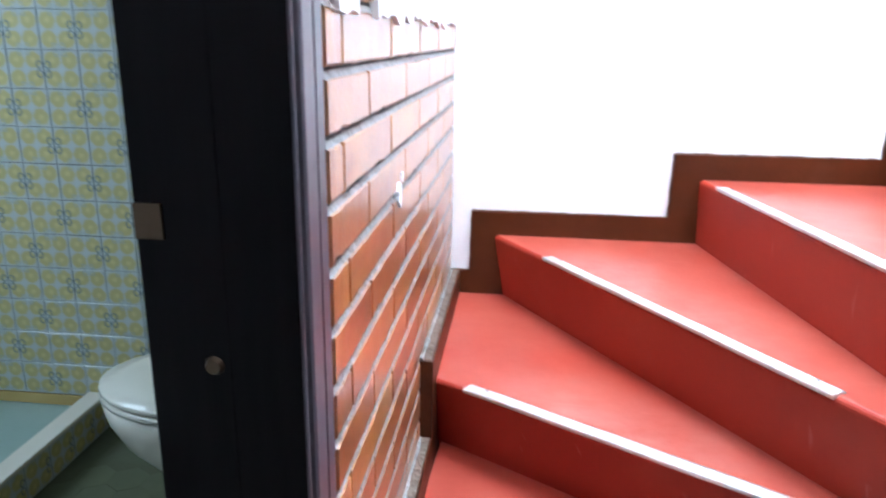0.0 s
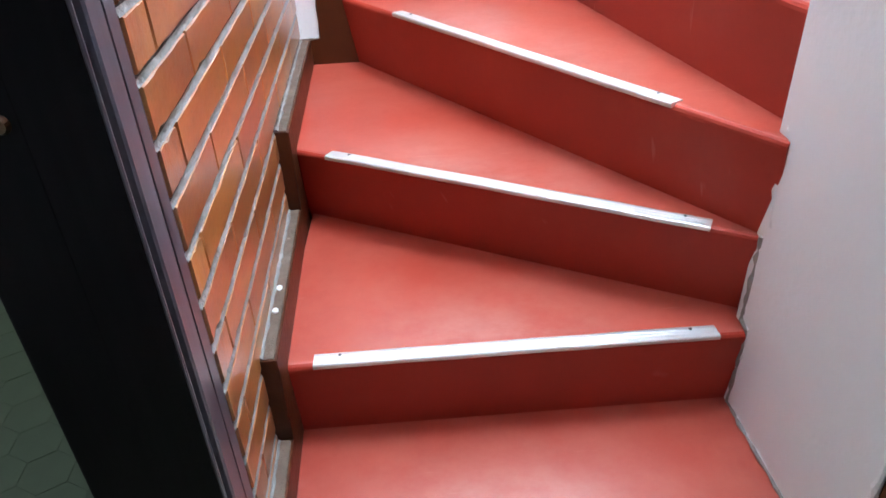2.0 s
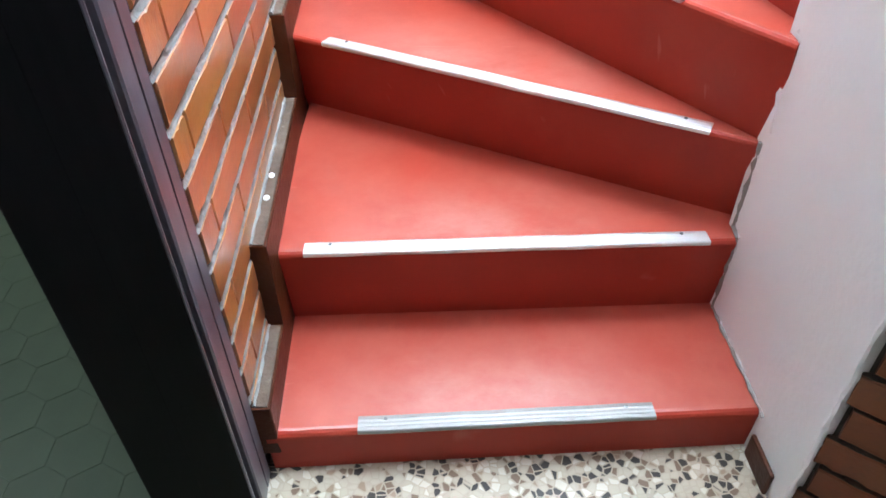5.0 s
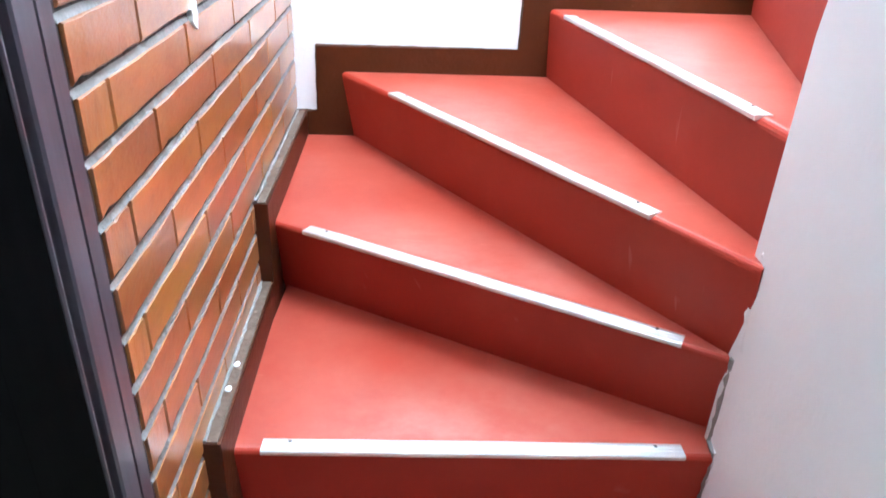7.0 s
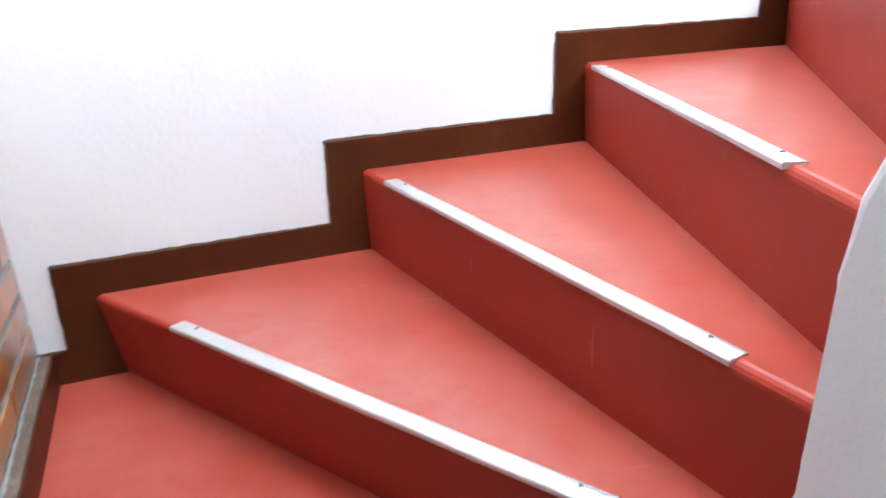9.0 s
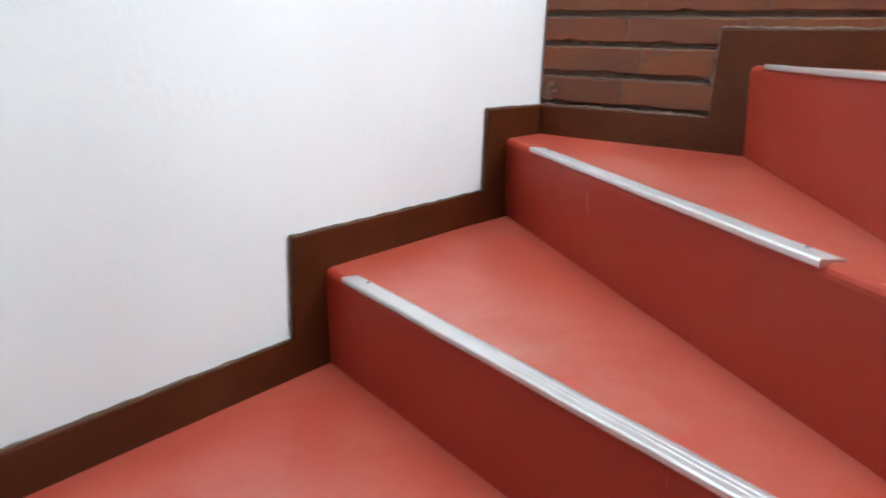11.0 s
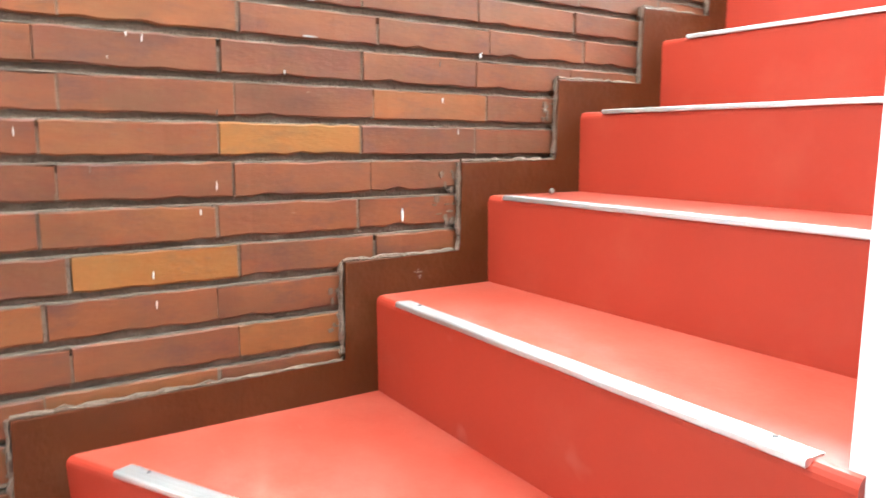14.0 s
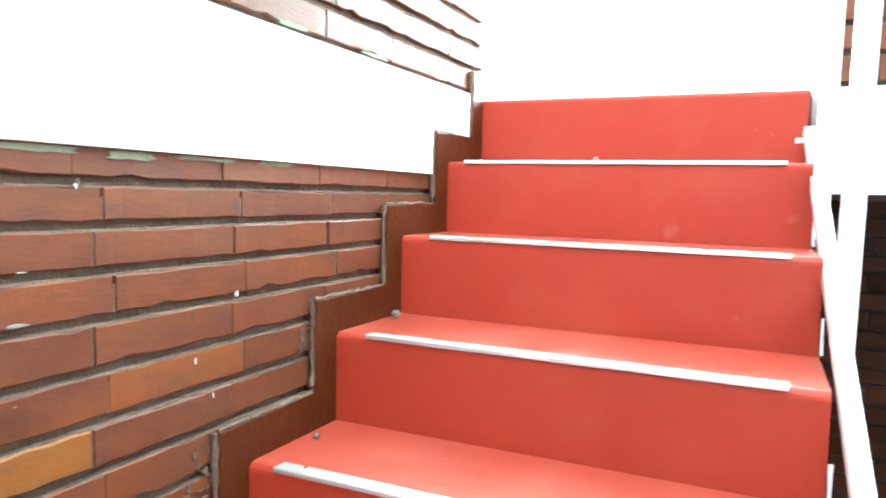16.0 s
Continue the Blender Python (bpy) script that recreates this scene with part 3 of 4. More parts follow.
# ---- railing ----
def railing():
    rail = thing("stair_railing", "white painted square steel railing along the upper flight", "railing")
    low = lambda y: 1.632 - 0.68 * y
    side = lambda y: 0.988 - 0.079 * y
    part("bottom_rail", square_bar(bmesh.new(), (side(0.0), 0.0, low(0.0)), (side(-1.14), -1.14, low(-1.14)), 0.026, 0.028, 0.003), STEEL, rail)
    part("handrail", square_bar(bmesh.new(), (side(0.03), 0.03, low(0.03) + 0.9), (side(-1.16), -1.16, low(-1.16) + 0.9), 0.045, 0.03), STEEL, rail)
    for y in (-0.57, -0.90):
        part("baluster", square_bar(bmesh.new(), (side(y), y, low(y)), (side(y) - 0.01, y, low(y) + 0.9), 0.033, 0.033), STEEL, rail)
    part("newel", square_bar(bmesh.new(), (0.997, 0.016, 1.10), (0.997, 0.016, 2.56), 0.062, 0.062, 0.006), STEEL, rail)
    for y, z in ((-1.13, 2.385),):
        part("bracket", boxed(side(y) - 0.01, y - 0.006, z - 0.006, side(y) + 0.03, y + 0.006, z + 0.006, bevel=0.002), STEEL, rail)
    rail2 = thing("landing_railing", "white painted steel railing on the landing edge", "railing")
    for x2 in (0.86, 0.70, 0.54, 0.38, 0.22):
        part("baluster", square_bar(bmesh.new(), (x2, -1.20, SLAB), (x2, -1.20, SLAB + 0.9), 0.022, 0.022), STEEL, rail2)
    part("handrail", square_bar(bmesh.new(), (0.0, -1.20, SLAB + 0.9), (1.05, -1.20, SLAB + 0.9), 0.045, 0.03), STEEL, rail2)


railing()


# ---- brickwork ----
def brick_mesh(name, length, height, depth, seed, material, worn=1.0, bed=None):
    """A brick with worn, slightly uneven edges and mortar left on its bed; centre of its front at the origin, front towards +y."""
    rnd = random.Random(seed)
    n, c, e = 9, 0.0030, 0.0012
    j = lambda a: rnd.uniform(-a, a) * worn
    rows = [[], [], [], [], [], []]
    for k in range(n + 1):
        x = -length / 2 + length * k / n
        xi = x + (e if k == 0 else -e if k == n else 0)
        jt, jb, jd = j(0.0009), j(0.0010), j(0.00025)
        if rnd.random() < 0.06 * worn:
            jb += rnd.uniform(0.002, 0.005)
        if rnd.random() < 0.04 * worn:
            jt -= rnd.uniform(0.002, 0.004)
        rows[0].append((x, -depth, height / 2 + jt - 0.002))
        rows[1].append((x, -c + j(0.0008), height / 2 + jt))
        rows[2].append((xi, jd, height / 2 - c + jt))
        rows[3].append((xi, jd + j(0.00025), -height / 2 + c + jb))
        rows[4].append((x, -c + j(0.0008), -height / 2 + jb))
        rows[5].append((x, -depth, -height / 2 + jb))
    bm = bmesh.new()
    rows = [[bm.verts.new(p) for p in r] for r in rows]
    for r, (a, b) in enumerate(zip(rows, rows[1:])):
        for k in range(n):
            bm.faces.new((a[k], a[k + 1], b[k + 1], b[k])).material_index = 1 if r == 0 else 0
    for k in (0, n):
        bm.faces.new([r[k] for r in rows] if k else [r[k] for r in rows][::-1])
    me = mesh_of(name, bm, material)
    me.materials.append(bed or MORTAR)
    return me


def lay_bricks(parent, meshes, cells, turn, place):
    """Lays bricks given as (along, height, length, kind) on a wall face."""
    for s, z, length, k in cells:
        me, unit = meshes[k % len(meshes)]
        ob = new("brick", me)
        ob.parent = parent
        ob.location = place(s, z)
        ob.rotation_euler = (0, 0, turn)
        ob.scale = (length / unit, 1, 1)


def courses(s0, s1, z0, z1, rise, module, phase, joint, seed, hidden=lambda s, z: False):
    """Bricks of a wall: courses from z0, upright joints at phase(course) + k * module, clipped to s0..s1."""
    rnd = random.Random(seed)
    cells = []
    k = 0
    while z0 + k * rise < z1 - 0.02:
        off = phase(k) + rnd.uniform(-0.008, 0.008)
        a = math.floor((s0 - off) / module) * module + off
        while a < s1:
            b = a + module
            lo, hi = max(a, s0), min(b, s1)
            if hi - lo > 0.03 and not hidden((lo, hi), z0 + k * rise):
                cells.append(((lo + hi) / 2, z0 + (k + 0.5) * rise, hi - lo - joint, rnd.randrange(1000)))
            a = b
        k += 1
    return cells


def tread_under_west(s, z):
    lo, hi = s
    floor = Z[0] if lo < 0 else Z[1] if lo < 0.49 else Z[2]
    return z + 0.07 < floor + 0.02


def tread_under_east(s, z):
    lo, hi = s
    floor = Z[6]
    for (w, i, h) in STEPS[7:]:
        if hi < w[1] - 0.04:
            floor = h
    return z + 0.07 < floor + 0.02


COURSE = 0.0685
BRICKS_A = [(brick_mesh("brick_a", 0.281, 0.0575, 0.024, 10 + k, BRICK_A), 0.281) for k in range(9)]
BRICKS_B = [(brick_mesh("brick_b", 0.254, 0.0592, 0.022, 40 + k, BRICK_B, 1.7, LEDGE), 0.254) for k in range(14)]
BRICKS_ORANGE = [(brick_mesh("brick_c", 0.254, 0.0592, 0.022, 60 + k, BRICK_ORANGE, 1.7, LEDGE), 0.254) for k in range(6)]
BRICKS_OCHRE = [(brick_mesh("brick_d", 0.254, 0.0592, 0.022, 70 + k, BRICK_OCHRE, 1.7, LEDGE), 0.254) for k in range(3)]
west_cells = courses(-0.245, NORTH - 0.004, 0.063, 1.56, COURSE, 0.285, lambda k: -0.177 if k % 2 else -0.05, 0.0075, 5, tread_under_west)
lay_bricks(wall_west, BRICKS_A, west_cells, -math.pi / 2, lambda s, z: (WEST, s, z))
for k in range(22):
    zb = 0.063 + COURSE * (k + 1) - 0.0062
    zt = zb + 0.0116
    ring = [(WEST - 0.022, zt), (WEST - 0.0054, zt - 0.0012), (WEST - 0.0038, zb + 0.006), (WEST - 0.0008, zb), (WEST - 0.022, zb - 0.001)]
    bm = bmesh.new()
    cuts = 26
    rows = []
    rnd = random.Random(400 + k)
    for q in range(cuts + 1):
        y = -0.249 + (NORTH - 0.002 + 0.249) * q / cuts
        jx, jz = rnd.uniform(-0.0005, 0.0004), rnd.uniform(-0.0006, 0.0006)
        rows.append([bm.verts.new((x + (jx if p in (2, 3) else 0), y, z + (jz if p in (2, 3) else 0))) for p, (x, z) in enumerate(ring)])
    for a, b in zip(rows, rows[1:]):
        for p in range(5):
            bm.faces.new((a[p], a[(p + 1) % 5], b[(p + 1) % 5], b[p]))
    bm.faces.new(rows[0]), bm.faces.new(rows[-1][::-1])
    part("mortar_joint", bm, PALE_MORTAR, wall_west)
# plain wall: bed joints by height, upright joints every 0.256 m, jogging a little from course to course
BEDS = [1.268, 1.335, 1.404, 1.472, 1.537, 1.606, 1.676, 1.744, 1.812, 1.880, 1.944, 2.010, 2.075, 2.137, 2.195, 2.250, 2.3035]
JOGS = [0.300, 0.340, 0.302, 0.339, 0.301, 0.334, 0.298, 0.332, 0.303, 0.324, 0.295, 0.321, 0.288, 0.318, 0.304, 0.345]
UPPER = [2.520 + 0.0655 * k for k in range(14)]
BED_GAP = 0.0125
OCHRE_AT = {(9, -1), (6, 0)}
ORANGE_AT = {(9, 0), (7, 0), (12, 0), (13, 0), (5, 1), (3, 0), (10, -2), (14, 0), (4, -1)}
tone_of = random.Random(61)


def east_course(zb, zt, jog, chosen):
    """One course of bricks along the wall, cut where the stair covers it, with the upright joints pointed in brown cement."""
    joints = bmesh.new()
    for k in range(-6, 4):
        hi_y, lo_y = min(jog + 0.256 * (k + 1) + tone_of.uniform(-0.004, 0.004), NORTH - 0.004), max(jog + 0.256 * k, -1.208)
        if hi_y - lo_y < 0.03 or tread_under_east((lo_y, hi_y), zb):
            continue
        kind = chosen(k)
        me, unit = kind[tone_of.randrange(len(kind))]
        ob = new("brick", me)
        ob.parent = wall_east
        ob.location = (EAST + tone_of.uniform(-0.0012, 0.0012), (lo_y + hi_y) / 2, (zb + zt) / 2 + tone_of.uniform(-0.0008, 0.0008))
        ob.rotation_euler = (tone_of.uniform(-0.004, 0.004), 0, math.pi / 2 + tone_of.uniform(-0.004, 0.004))
        ob.scale = ((hi_y - lo_y - 0.003) / unit, 1, (zt - zb - BED_GAP) / 0.0592)
        back = EAST + tone_of.uniform(0.0008, 0.0035)
        box(joints, back, lo_y - 0.004, zb + BED_GAP / 2 + 0.001, EAST + 0.012, lo_y + 0.005, zt - BED_GAP / 2 - tone_of.choice((0.001, 0.002, 0.012)))
    part("mortar_joint", joints, BROWN_CEMENT, wall_east)


for c, (zb, zt) in enumerate(zip(BEDS, BEDS[1:])):
    east_course(zb, zt, JOGS[c], lambda k: BRICKS_OCHRE if (c, k) in OCHRE_AT else BRICKS_ORANGE if (c, k) in ORANGE_AT else BRICKS_B)
for c, (zb, zt) in enumerate(zip(UPPER, UPPER[1:])):
    east_course(zb, zt, 0.300 if c % 2 else 0.330, lambda k: BRICKS_ORANGE if (c + k) % 5 == 0 else BRICKS_B)

for k, zb in enumerate(BEDS[1:-1] + UPPER[1:-1]):
    zb -= BED_GAP / 2
    rnd = random.Random(500 + k)
    bm = bmesh.new()
    rows = []
    low_end = next((w[1] for w, i, h in STEPS[7:] if h > zb), -1.16)
    for q in range(65):
        y = low_end - 0.045 + (NORTH - 0.004 - low_end + 0.045) * q / 64
        jx, jz = rnd.uniform(-0.0012, 0.0022), rnd.uniform(-0.0005, 0.0011)
        ring = [(EAST + 0.02, zb - 0.002), (EAST + 0.0008 + jx, zb - 0.001), (EAST + 0.0014 + jx, zb + 0.0010 + jz), (EAST + 0.008, zb + 0.0014 + jz), (EAST + 0.02, zb + 0.0014)]
        rows.append([bm.verts.new((x, y, z)) for x, z in ring])
    for a, b in zip(rows, rows[1:]):
        for p in range(5):
            bm.faces.new((a[p], a[(p + 1) % 5], b[(p + 1) % 5], b[p]))
    bm.faces.new(rows[0]), bm.faces.new(rows[-1][::-1])
    part("mortar_joint", bm, LEDGE, wall_east)

# brick pier under and over the slab edge, and the splayed brick wall beside the foot of the stair
pier = slab("pier", "brick pier standing on the upper floor edge", "pier", JOINT, (0.70, -1.42, SLAB, 1.056, -1.184, 3.7))
lay_bricks(back_wall, BRICKS_B, courses(0.5, 1.5, 0.9, 2.25, COURSE, 0.257, lambda k: 0.05 if k % 2 else 0.18, 0.004, 8), 0.0, lambda s, z: (s, -2.31, z))
cells = courses(0.695, 1.068, 2.512, 3.68, COURSE, 0.257, lambda k: 0.05 if k % 2 else 0.18, 0.005, 9)
lay_bricks(pier, BRICKS_B, cells, 0.0, lambda s, z: (s, -1.172, z))
foot = thing("wall_foot", "brown brick wall splayed beside the stair foot", "wall", "structure")
ANG = math.atan2(-0.64, 0.77)
bm = bmesh.new()
d, nrm = Vector((0.77, -0.64)), Vector((0.64, 0.77))
p0, p1 = Vector((0.80, -0.382)), Vector((0.80, -0.382)) + d * 1.15
ring = [p0 + nrm * 0.014, p1 + nrm * 0.014, p1 + nrm * 0.15, p0 + nrm * 0.15]
prism(bm, [(*p, 0.0) for p in ring], [(*p, 1.50) for p in ring])
part("mortar_bed", bm, JOINT, foot)
cells = courses(0.004, 0.9, 0.1, 1.48, COURSE, 0.257, lambda k: 0.02 if k % 2 else 0.14, 0.008, 12)
lay_bricks(foot, BRICKS_ORANGE, cells, ANG + math.pi, lambda s, z: (p0.x + d.x * s, p0.y + d.y * s, z))


# ---- bathroom ----
def toilet():
    seat = thing("toilet", "cream ceramic toilet with closed lid in the bathroom", "toilet", at=(-0.61, 0.63, BATH))

    def shell(rings, n=28):
        bm = bmesh.new()
        loops = [[bm.verts.new((cx + rx * math.cos(a) * (1.12 if math.cos(a) < 0 else 1.0), ry * math.sin(a), z)) for a in [2 * math.pi * k / n for k in range(n)]] for z, cx, rx, ry in rings]
        for r, s in zip(loops, loops[1:]):
            for k in range(n):
                bm.faces.new((r[k], r[(k + 1) % n], s[(k + 1) % n], s[k]))
        bm.faces.new(loops[0][::-1]), bm.faces.new(loops[-1])
        return bm

    part("bowl", shell([(0.0, 0.08, 0.17, 0.115), (0.03, 0.08, 0.165, 0.11), (0.10, 0.07, 0.13, 0.095), (0.18, 0.04, 0.14, 0.11), (0.26, 0.0, 0.19, 0.15), (0.33, -0.01, 0.215, 0.175), (0.37, -0.01, 0.222, 0.182), (0.385, -0.01, 0.215, 0.176)]), CERAMIC, seat, smooth=True)
    part("seat", shell([(0.387, -0.01, 0.215, 0.178), (0.392, -0.01, 0.226, 0.186), (0.402, -0.01, 0.226, 0.186), (0.406, -0.01, 0.220, 0.18)]), CERAMIC, seat, smooth=True)
    part("lid", shell([(0.410, -0.01, 0.218, 0.18), (0.414, -0.01, 0.227, 0.187), (0.424, -0.01, 0.224, 0.184), (0.434, -0.005, 0.18, 0.15), (0.438, 0.0, 0.10, 0.09)]), CERAMIC, seat, smooth=True)
    part("tank", boxed(0.22, -0.22, 0.36, 0.41, 0.22, 0.72, bevel=0.02), CERAMIC, seat)
    part("tank_lid", boxed(0.21, -0.23, 0.722, 0.415, 0.23, 0.75, bevel=0.01), CERAMIC, seat)


toilet()
curb = thing("shower_curb", "low shower curb with white top and flower tile front", "curb", "structure")
part("core", boxed(-1.205, -1.35, BATH - 0.02, -1.163, 1.044, BATH + 0.112), GROUT, curb)
part("coping", boxed(-1.215, -1.35, BATH + 0.114, -1.148, 1.043, BATH + 0.128, bevel=0.006), CERAMIC, curb)
tray = slab("shower_tray", "pale aqua glazed shower tray", "shower tray", AQUA, (-2.2, -1.35, BATH - 0.02, -1.205, 1.044, BATH + 0.07))
border = slab("tile_border", "ochre glazed border tile row", "trim", OCHRE, (-2.2, 1.036, BATH + 0.072, -0.2, 1.0455, BATH + 0.108), bevel=0.002)

tile_bm = bmesh.new()
box(tile_bm, -0.0542, -0.003, -0.0542, 0.0542, 0.003, 0.0542)
bmesh.ops.bevel(tile_bm, geom=[e for e in tile_bm.edges if all(v.co.y < 0 for v in e.verts)], offset=0.0015, segments=1, affect="EDGES")
tile_me = mesh_of("wall_tile", tile_bm, TILE)
bath_wall = bpy.data.objects["bathroom_wall"]
for r in range(14):
    for c in range(12):
        ob = new("tile", tile_me)
        ob.parent = bath_wall
        ob.location = (-1.60 + 0.11 * c, 1.043, BATH + 0.165 + 0.11 * r)
        ob.rotation_euler = (0, math.pi * ((r + c) % 2), 0)
for c in range(18):
    ob = new("tile", tile_me)
    ob.parent = curb
    ob.location = (-1.159, -0.85 + 0.11 * c, BATH + 0.056)
    ob.rotation_euler = (0, 0, math.pi / 2)

hex_bm = bmesh.new()
bmesh.ops.create_cone(hex_bm, cap_ends=True, segments=6, radius1=0.060, radius2=0.0592, depth=0.008)
hex_me = mesh_of("hex_tile", hex_bm, GREEN)
bath_floor = bpy.data.objects["bathroom_floor"]
R = 0.0605
for r in range(20):
    for c in range(9):
        x, y = -1.10 + c * R * math.sqrt(3) + (R * math.sqrt(3) / 2 if r % 2 else 0), -0.95 + r * R * 1.5
        if x < -0.14 and y < 1.0 and not (x > -0.26 and y > -0.36):
            ob = new("tile", hex_me)
            ob.parent = bath_floor
            ob.location = (x, y, BATH - 0.004)
            ob.rotation_euler = (0, 0, math.pi / 3)


# ---- small details ----
def rough_bead(name, path, radius, material, parent, seed, label=""):
    """A trowelled bead of uneven thickness along a line."""
    rnd = random.Random(seed)
    pts = [Vector(path[0])]
    for p, q in zip(path, path[1:]):
        p, q = Vector(p), Vector(q)
        k = max(1, int((q - p).length / 0.014))
        pts += [p.lerp(q, (j + 1) / k) for j in range(k)]
    bm = bmesh.new()
    rings = []
    for i, p in enumerate(pts):
        d = (pts[min(i + 1, len(pts) - 1)] - pts[max(i - 1, 0)]).normalized()
        u = d.orthogonal().normalized()
        v = d.cross(u)
        r = radius * rnd.uniform(0.5, 1.45)
        o = u * rnd.uniform(-0.25, 0.25) * radius + v * rnd.uniform(-0.25, 0.25) * radius
        rings.append([bm.verts.new(p + o + r * rnd.uniform(0.8, 1.2) * (math.cos(a) * u + math.sin(a) * v)) for a in [2 * math.pi * k / 7 for k in range(7)]])
    for r, q in zip(rings, rings[1:]):
        for k in range(7):
            bm.faces.new((r[k], r[(k + 1) % 7], q[(k + 1) % 7], q[k]))
    bm.faces.new(rings[0][::-1]), bm.faces.new(rings[-1])
    return part(name, bm, material, parent, label)


def patch(name, parent, material, place, s, z, w, h, seed, thick=0.002, label="", points=16):
    """A thin ragged smear on a wall: place(s, z, d) gives the point d metres in front of the face."""
    rnd = random.Random(seed)
    ring = []
    for k in range(points):
        a = 2 * math.pi * k / points
        r = rnd.uniform(0.65, 1.1)
        c, n = math.cos(a), math.sin(a)
        q = (abs(c) ** 3 + abs(n) ** 3) ** (-1 / 3)
        ring.append((s + w / 2 * r * c * q, z + h / 2 * r * n * q))
    bm = bmesh.new()
    prism(bm, [place(p, q, -0.004) for p, q in ring], [place(p, q, thick) for p, q in ring])
    return part(name, bm, material, parent, label)


west_face = lambda p, q, d: (WEST + d, p, q)
east_face = lambda p, q, d: (EAST - d, p, q)
sk_w, sk_n, sk_e = (bpy.data.objects[n] for n in ("skirting_west", "skirting_north", "skirting_east"))
half_wall = bpy.data.objects["partition"]

# cement along the tops of the skirtings
for k, (y0, y1, z) in enumerate(((-0.245, -0.068, Z[0]), (0.0 - LIP + 0.002, 0.418, Z[1]), (0.486 - LIP + 0.002, 1.042, Z[2]))):
    part("mortar_bead", boxed(WEST - 0.012, y0, z + SKIRT - 0.004, -0.0045, y1, z + SKIRT + 0.0028, bevel=0.002), LEDGE, sk_w, "grey brown cement ledge")
    rough_bead("mortar_bead", [(WEST + 0.002, y0, z + SKIRT + 0.003), (WEST + 0.002, y1, z + SKIRT + 0.003)], 0.0035, PALE_MORTAR, sk_w, 60 + k)
EAST_RUN = [(1.043, Z[6]), (0.577, Z[7]), (0.046, Z[8]), (-0.213, Z[9]), (-0.464, Z[10]), (-0.722, Z[11]), (-0.958, Z[12]), (-1.18, Z[13])]
for k, ((y0, z), (y1, z2)) in enumerate(zip(EAST_RUN, EAST_RUN[1:])):
    a = y0 if k == 0 else y0 + LIP
    b = y1 + LIP
    rough_bead("mortar_bead", [(1.897, a, z + SKIRT + 0.002), (1.897, b + 0.004, z + SKIRT + 0.002), (1.898, b + 0.003, z2 + SKIRT)], 0.0046, BROWN_CEMENT, sk_e, 80 + k)
NORTH_RUN = [(-0.03, Z[2]), (0.109, Z[3]), (0.655, Z[4]), (1.187, Z[5]), (1.749, Z[6]), (1.90, Z[6])]
for k, ((x0, z), (x1, z2)) in enumerate(zip(NORTH_RUN, NORTH_RUN[1:])):
    a = x0 if k == 0 else x0 - LIP_NORTH
    b = x1 - (LIP_NORTH if k < 4 else 0)
    rough_bead("paint_edge", [(a, 1.054, z + SKIRT + 0.001), (b - 0.003, 1.054, z + SKIRT + 0.001)] + ([(b - 0.002, 1.054, z2 + SKIRT)] if k < 4 else []), 0.0022, BROWN_CEMENT, sk_n, 100 + k)

# broken plaster where the half wall meets the steps
edge = [(0.799, -0.262, FLOOR + 0.10), (0.799, -0.25, Z[0] + 0.003), (0.799, -0.01, Z[0] + 0.004), (0.800, -0.018, Z[1] + 0.002), (0.800, 0.006, Z[1] + 0.01), (0.801, 0.004, Z[2] + 0.003)]
rough_bead("plaster_edge", edge, 0.0042, GREYBEAD, half_wall, 120)
rough_bead("plaster_edge", [(p[0] + 0.006, p[1] - 0.004, p[2] + 0.004) for p in edge], 0.0052, WHITE, half_wall, 121)
rough_bead("plaster_edge", [(0.802, -0.012, Z[2] + 0.03), (0.803, 0.008, Z[3] - 0.03), (0.804, -0.012, Z[3] + 0.002), (0.812, 0.026, Z[3] + 0.03), (0.822, 0.032, Z[4] - 0.03), (0.828, 0.03, Z[4] + 0.01)], 0.0055, WHITE, half_wall, 122)
rough_bead("plaster_edge", [(0.83, 0.03, Z[4] + 0.01), (0.85, 0.034, Z[4] + 0.03), (0.86, 0.034, Z[5] - 0.02)], 0.004, WHITE, half_wall, 123)
rough_bead("plaster_edge", [(0.80, -0.384, 0.12 + 0.07 * k) for k in range(19)], 0.005, WHITE, half_wall, 124)
part("foot_skirting", boxed(0.792, -0.345, FLOOR, 0.80, -0.262, FLOOR + 0.055, bevel=0.004), BROWN, half_wall, "dark brown painted skirting block")

# plaster remains at the open ends of the upper steps
for k, n in enumerate(range(10, 14)):
    w, i, z = STEPS[n - 1]
    w2, i2, _ = STEPS[n]
    rough_bead("plaster_remnant", [(i2[0] - 0.004, i2[1] + 0.012, z + 0.006), (i2[0] - 0.004, i2[1] + 0.004, z + 0.07)], 0.0028, WHITE, stairs, 140 + k)

# white patches and drops on the varnished wall
def ragged_sheet(y0, y1, z0, z1, seed):
    rnd = random.Random(seed)
    k = max(3, int((y1 - y0) / 0.03))
    low = [(y0 + (y1 - y0) * j / k, z0 + rnd.uniform(-0.010, 0.010)) for j in range(k + 1)]
    ring = low + [(y1, z1), (y0, z1)]
    bm = bmesh.new()
    prism(bm, [west_face(p, q, -0.004) for p, q in ring], [west_face(p, q, 0.007) for p, q in ring])
    return bm


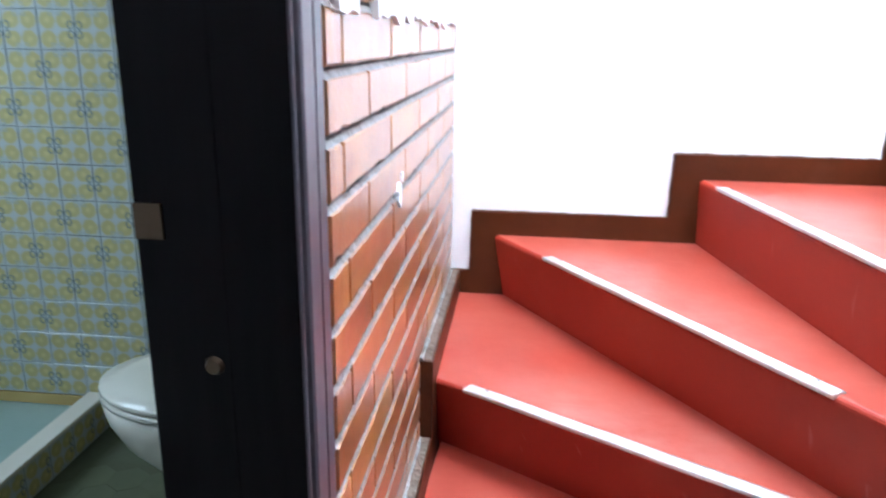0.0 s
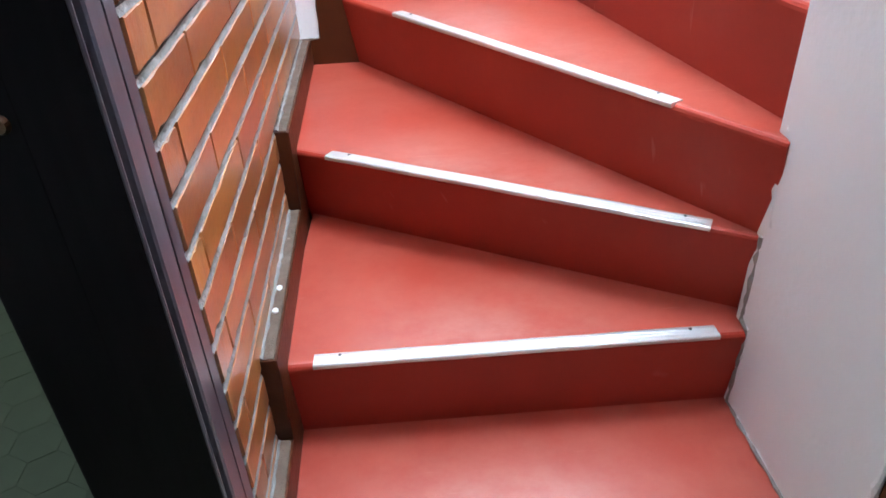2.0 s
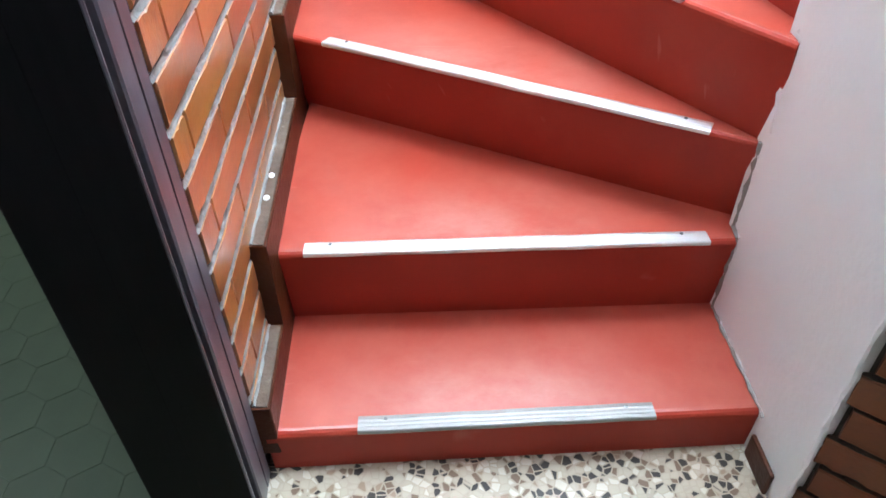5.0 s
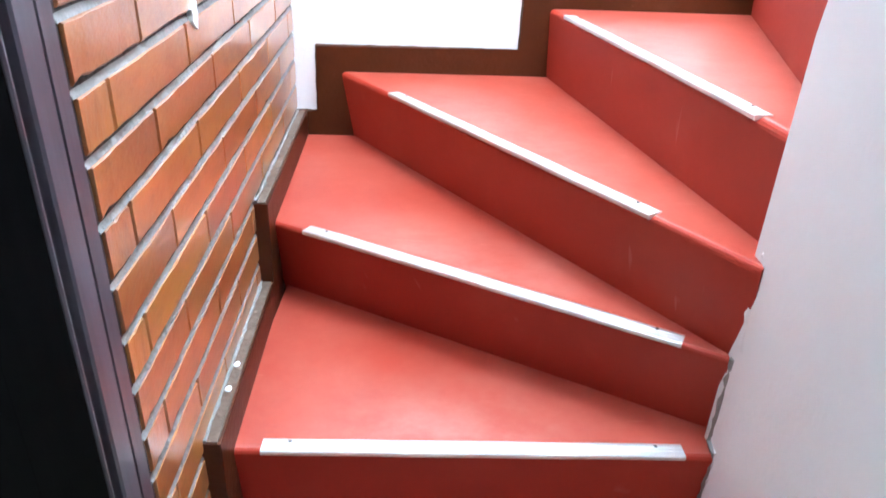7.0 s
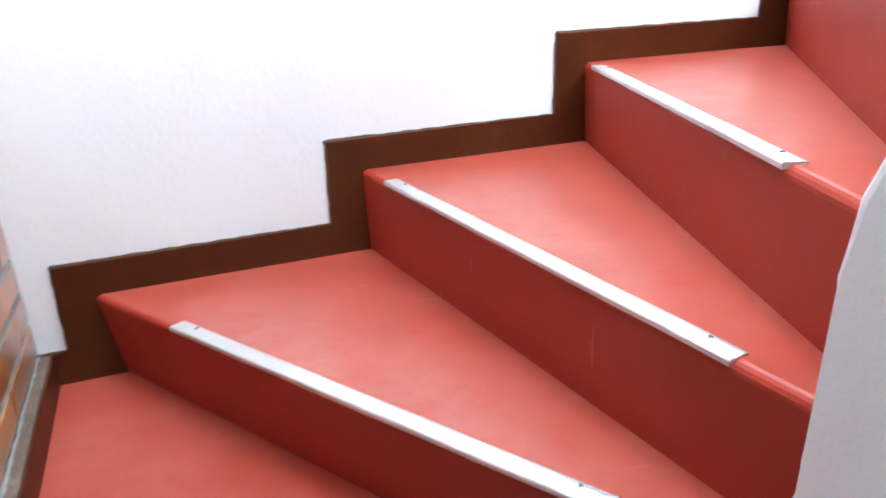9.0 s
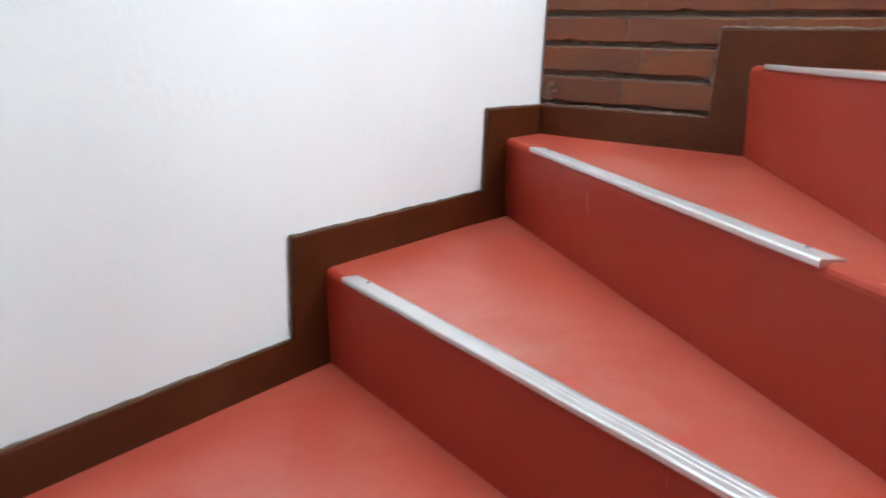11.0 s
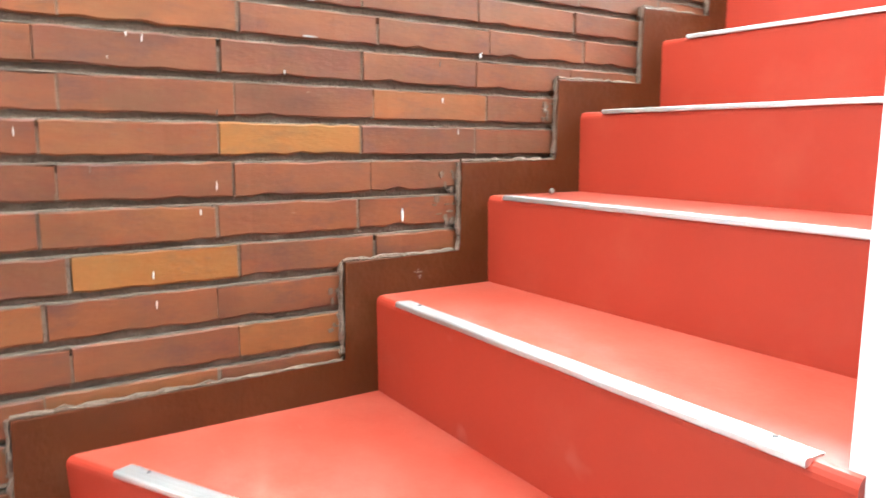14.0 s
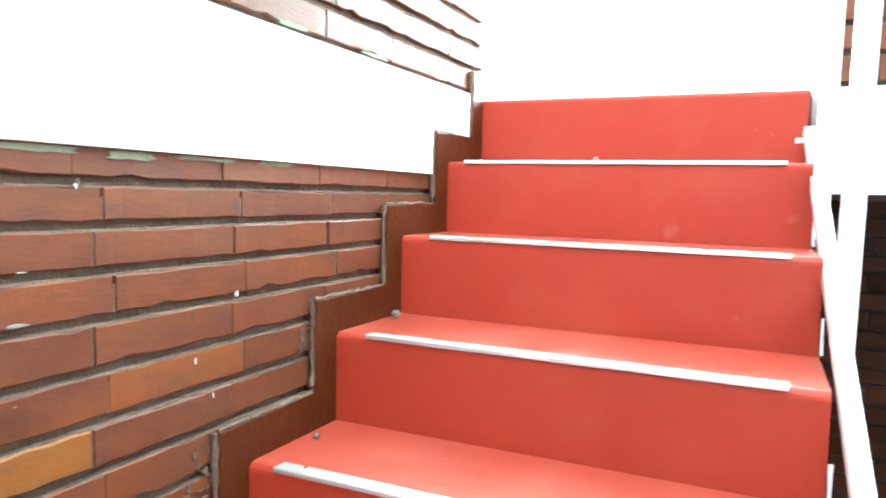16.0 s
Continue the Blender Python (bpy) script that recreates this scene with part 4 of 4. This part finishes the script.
part("plaster_patch", ragged_sheet(-0.02, 1.05, 1.288, 1.60, 3), WHITE, wall_west, "ragged white plaster patch")
part("plaster_patch", ragged_sheet(-0.212, -0.125, 1.292, 1.60, 4), WHITE, wall_west, "ragged white plaster patch")
patch("plaster_drop", wall_west, WHITE, west_face, 0.155, 1.022, 0.035, 0.045, 7, 0.004, "white plaster splash")
patch("plaster_drop", wall_west, WHITE, west_face, 0.185, 1.045, 0.02, 0.018, 8, 0.003, "white plaster splash")
for y in (0.061, 0.129):
    bm = bmesh.new()
    bmesh.ops.create_icosphere(bm, subdivisions=2, radius=0.006, matrix=Matrix.Translation((-0.016, y, Z[1] + SKIRT + 0.004)) @ Matrix.Diagonal((1, 1.3, 0.6, 1)))
    part("paint_drop", bm, WHITE, sk_w, "white paint drop", True)

# flecks, smears and old paint on the plain brick wall
for k, (y, z, w, h) in enumerate(((-0.019, 1.771, 0.003, 0.028), (0.435, 1.70, 0.0012, 0.014), (0.358, 1.795, 0.0012, 0.010), (0.331, 1.837, 0.0012, 0.016), (0.434, 2.06, 0.0012, 0.013),
                                  (0.432, 1.652, 0.0012, 0.014), (0.159, 2.145, 0.012, 0.0014), (0.163, 2.085, 0.03, 0.004), (-0.2, 2.08, 0.0012, 0.010))):
    patch("plaster_fleck", wall_east, GREYBEAD if w > 0.01 else WHITE, east_face, y, z, w, h, 200 + k, 0.003, points=9)
smears = random.Random(77)
for y, z, w, h in ((-0.128, 1.835, 0.03, 0.05), (-0.115, 1.775, 0.04, 0.05), (0.125, 1.595, 0.025, 0.09), (-0.388, 1.985, 0.03, 0.06), (0.638, 1.42, 0.025, 0.09), (1.038, 1.36, 0.02, 0.04)):
    for k in range(12):
        patch("mortar_smear", wall_east, LEDGE if k == 5 else BROWN_CEMENT, east_face, y + smears.uniform(-w, w * 0.7), z + smears.uniform(-h, h) / 2, smears.uniform(0.004, 0.016), smears.uniform(0.003, 0.017), 230 + k, 0.0006 + 0.0002 * k, points=17)
for k in range(26):
    patch("plaster_fleck", wall_east, WHITE if k % 2 else BEAD, east_face, smears.uniform(-0.25, 0.95), smears.uniform(1.85, 2.27), smears.uniform(0.0005, 0.0010), smears.uniform(0.006, 0.016), 600 + k, 0.0024, points=7)
for k, (y, z, w, h) in enumerate(((0.14, 2.287, 0.12, 0.010), (0.005, 2.285, 0.08, 0.013), (-0.13, 2.288, 0.13, 0.007), (-0.30, 2.289, 0.10, 0.010), (-0.47, 2.293, 0.12, 0.007), (-0.34, 2.527, 0.10, 0.009), (-0.62, 2.526, 0.12, 0.008))):
    patch("old_paint", wall_east, PALE_GREEN, east_face, y, z, w, h, 250 + k, 0.0014, points=22)
for k, z in enumerate((1.72, 1.665)):
    patch("old_paint", wall_east, YELLOW, east_face, 1.042, z, 0.022, 0.05, 270 + k, 0.0018)

# scuffs on the skirting
skirt_face = lambda p, q, d: (1.890 - d, p, q)
scuffs = random.Random(19)
for k in range(7):
    patch("scuff", sk_e, BEAD, skirt_face, -0.043 + scuffs.uniform(-0.011, 0.011), 1.657 + scuffs.uniform(-0.009, 0.009), scuffs.uniform(0.002, 0.007), scuffs.uniform(0.002, 0.006), 640 + k, 0.0006 + 0.0001 * k, "pale scuff mark" if k == 0 else "", points=9)

# crumbs of plaster on the upper treads
for k, (x, y, z, r) in enumerate(((1.54, -1.05, Z[12], 0.009), (1.868, -0.66, Z[10], 0.010), (1.862, -0.36, Z[9], 0.006))):
    bm = bmesh.new()
    bmesh.ops.create_icosphere(bm, subdivisions=2, radius=r, matrix=Matrix.Translation((x, y, z + r * 0.85)))
    rnd = random.Random(300 + k)
    for v in bm.verts:
        v.co += Vector((rnd.uniform(-1, 1), rnd.uniform(-1, 1), rnd.uniform(-0.2, 1))) * r * 0.22
    tagged(part("plaster_crumb", bm, BEAD, None, "", True), "small pale plaster crumb lying on a red tread", "debris", "crumbs on the treads")
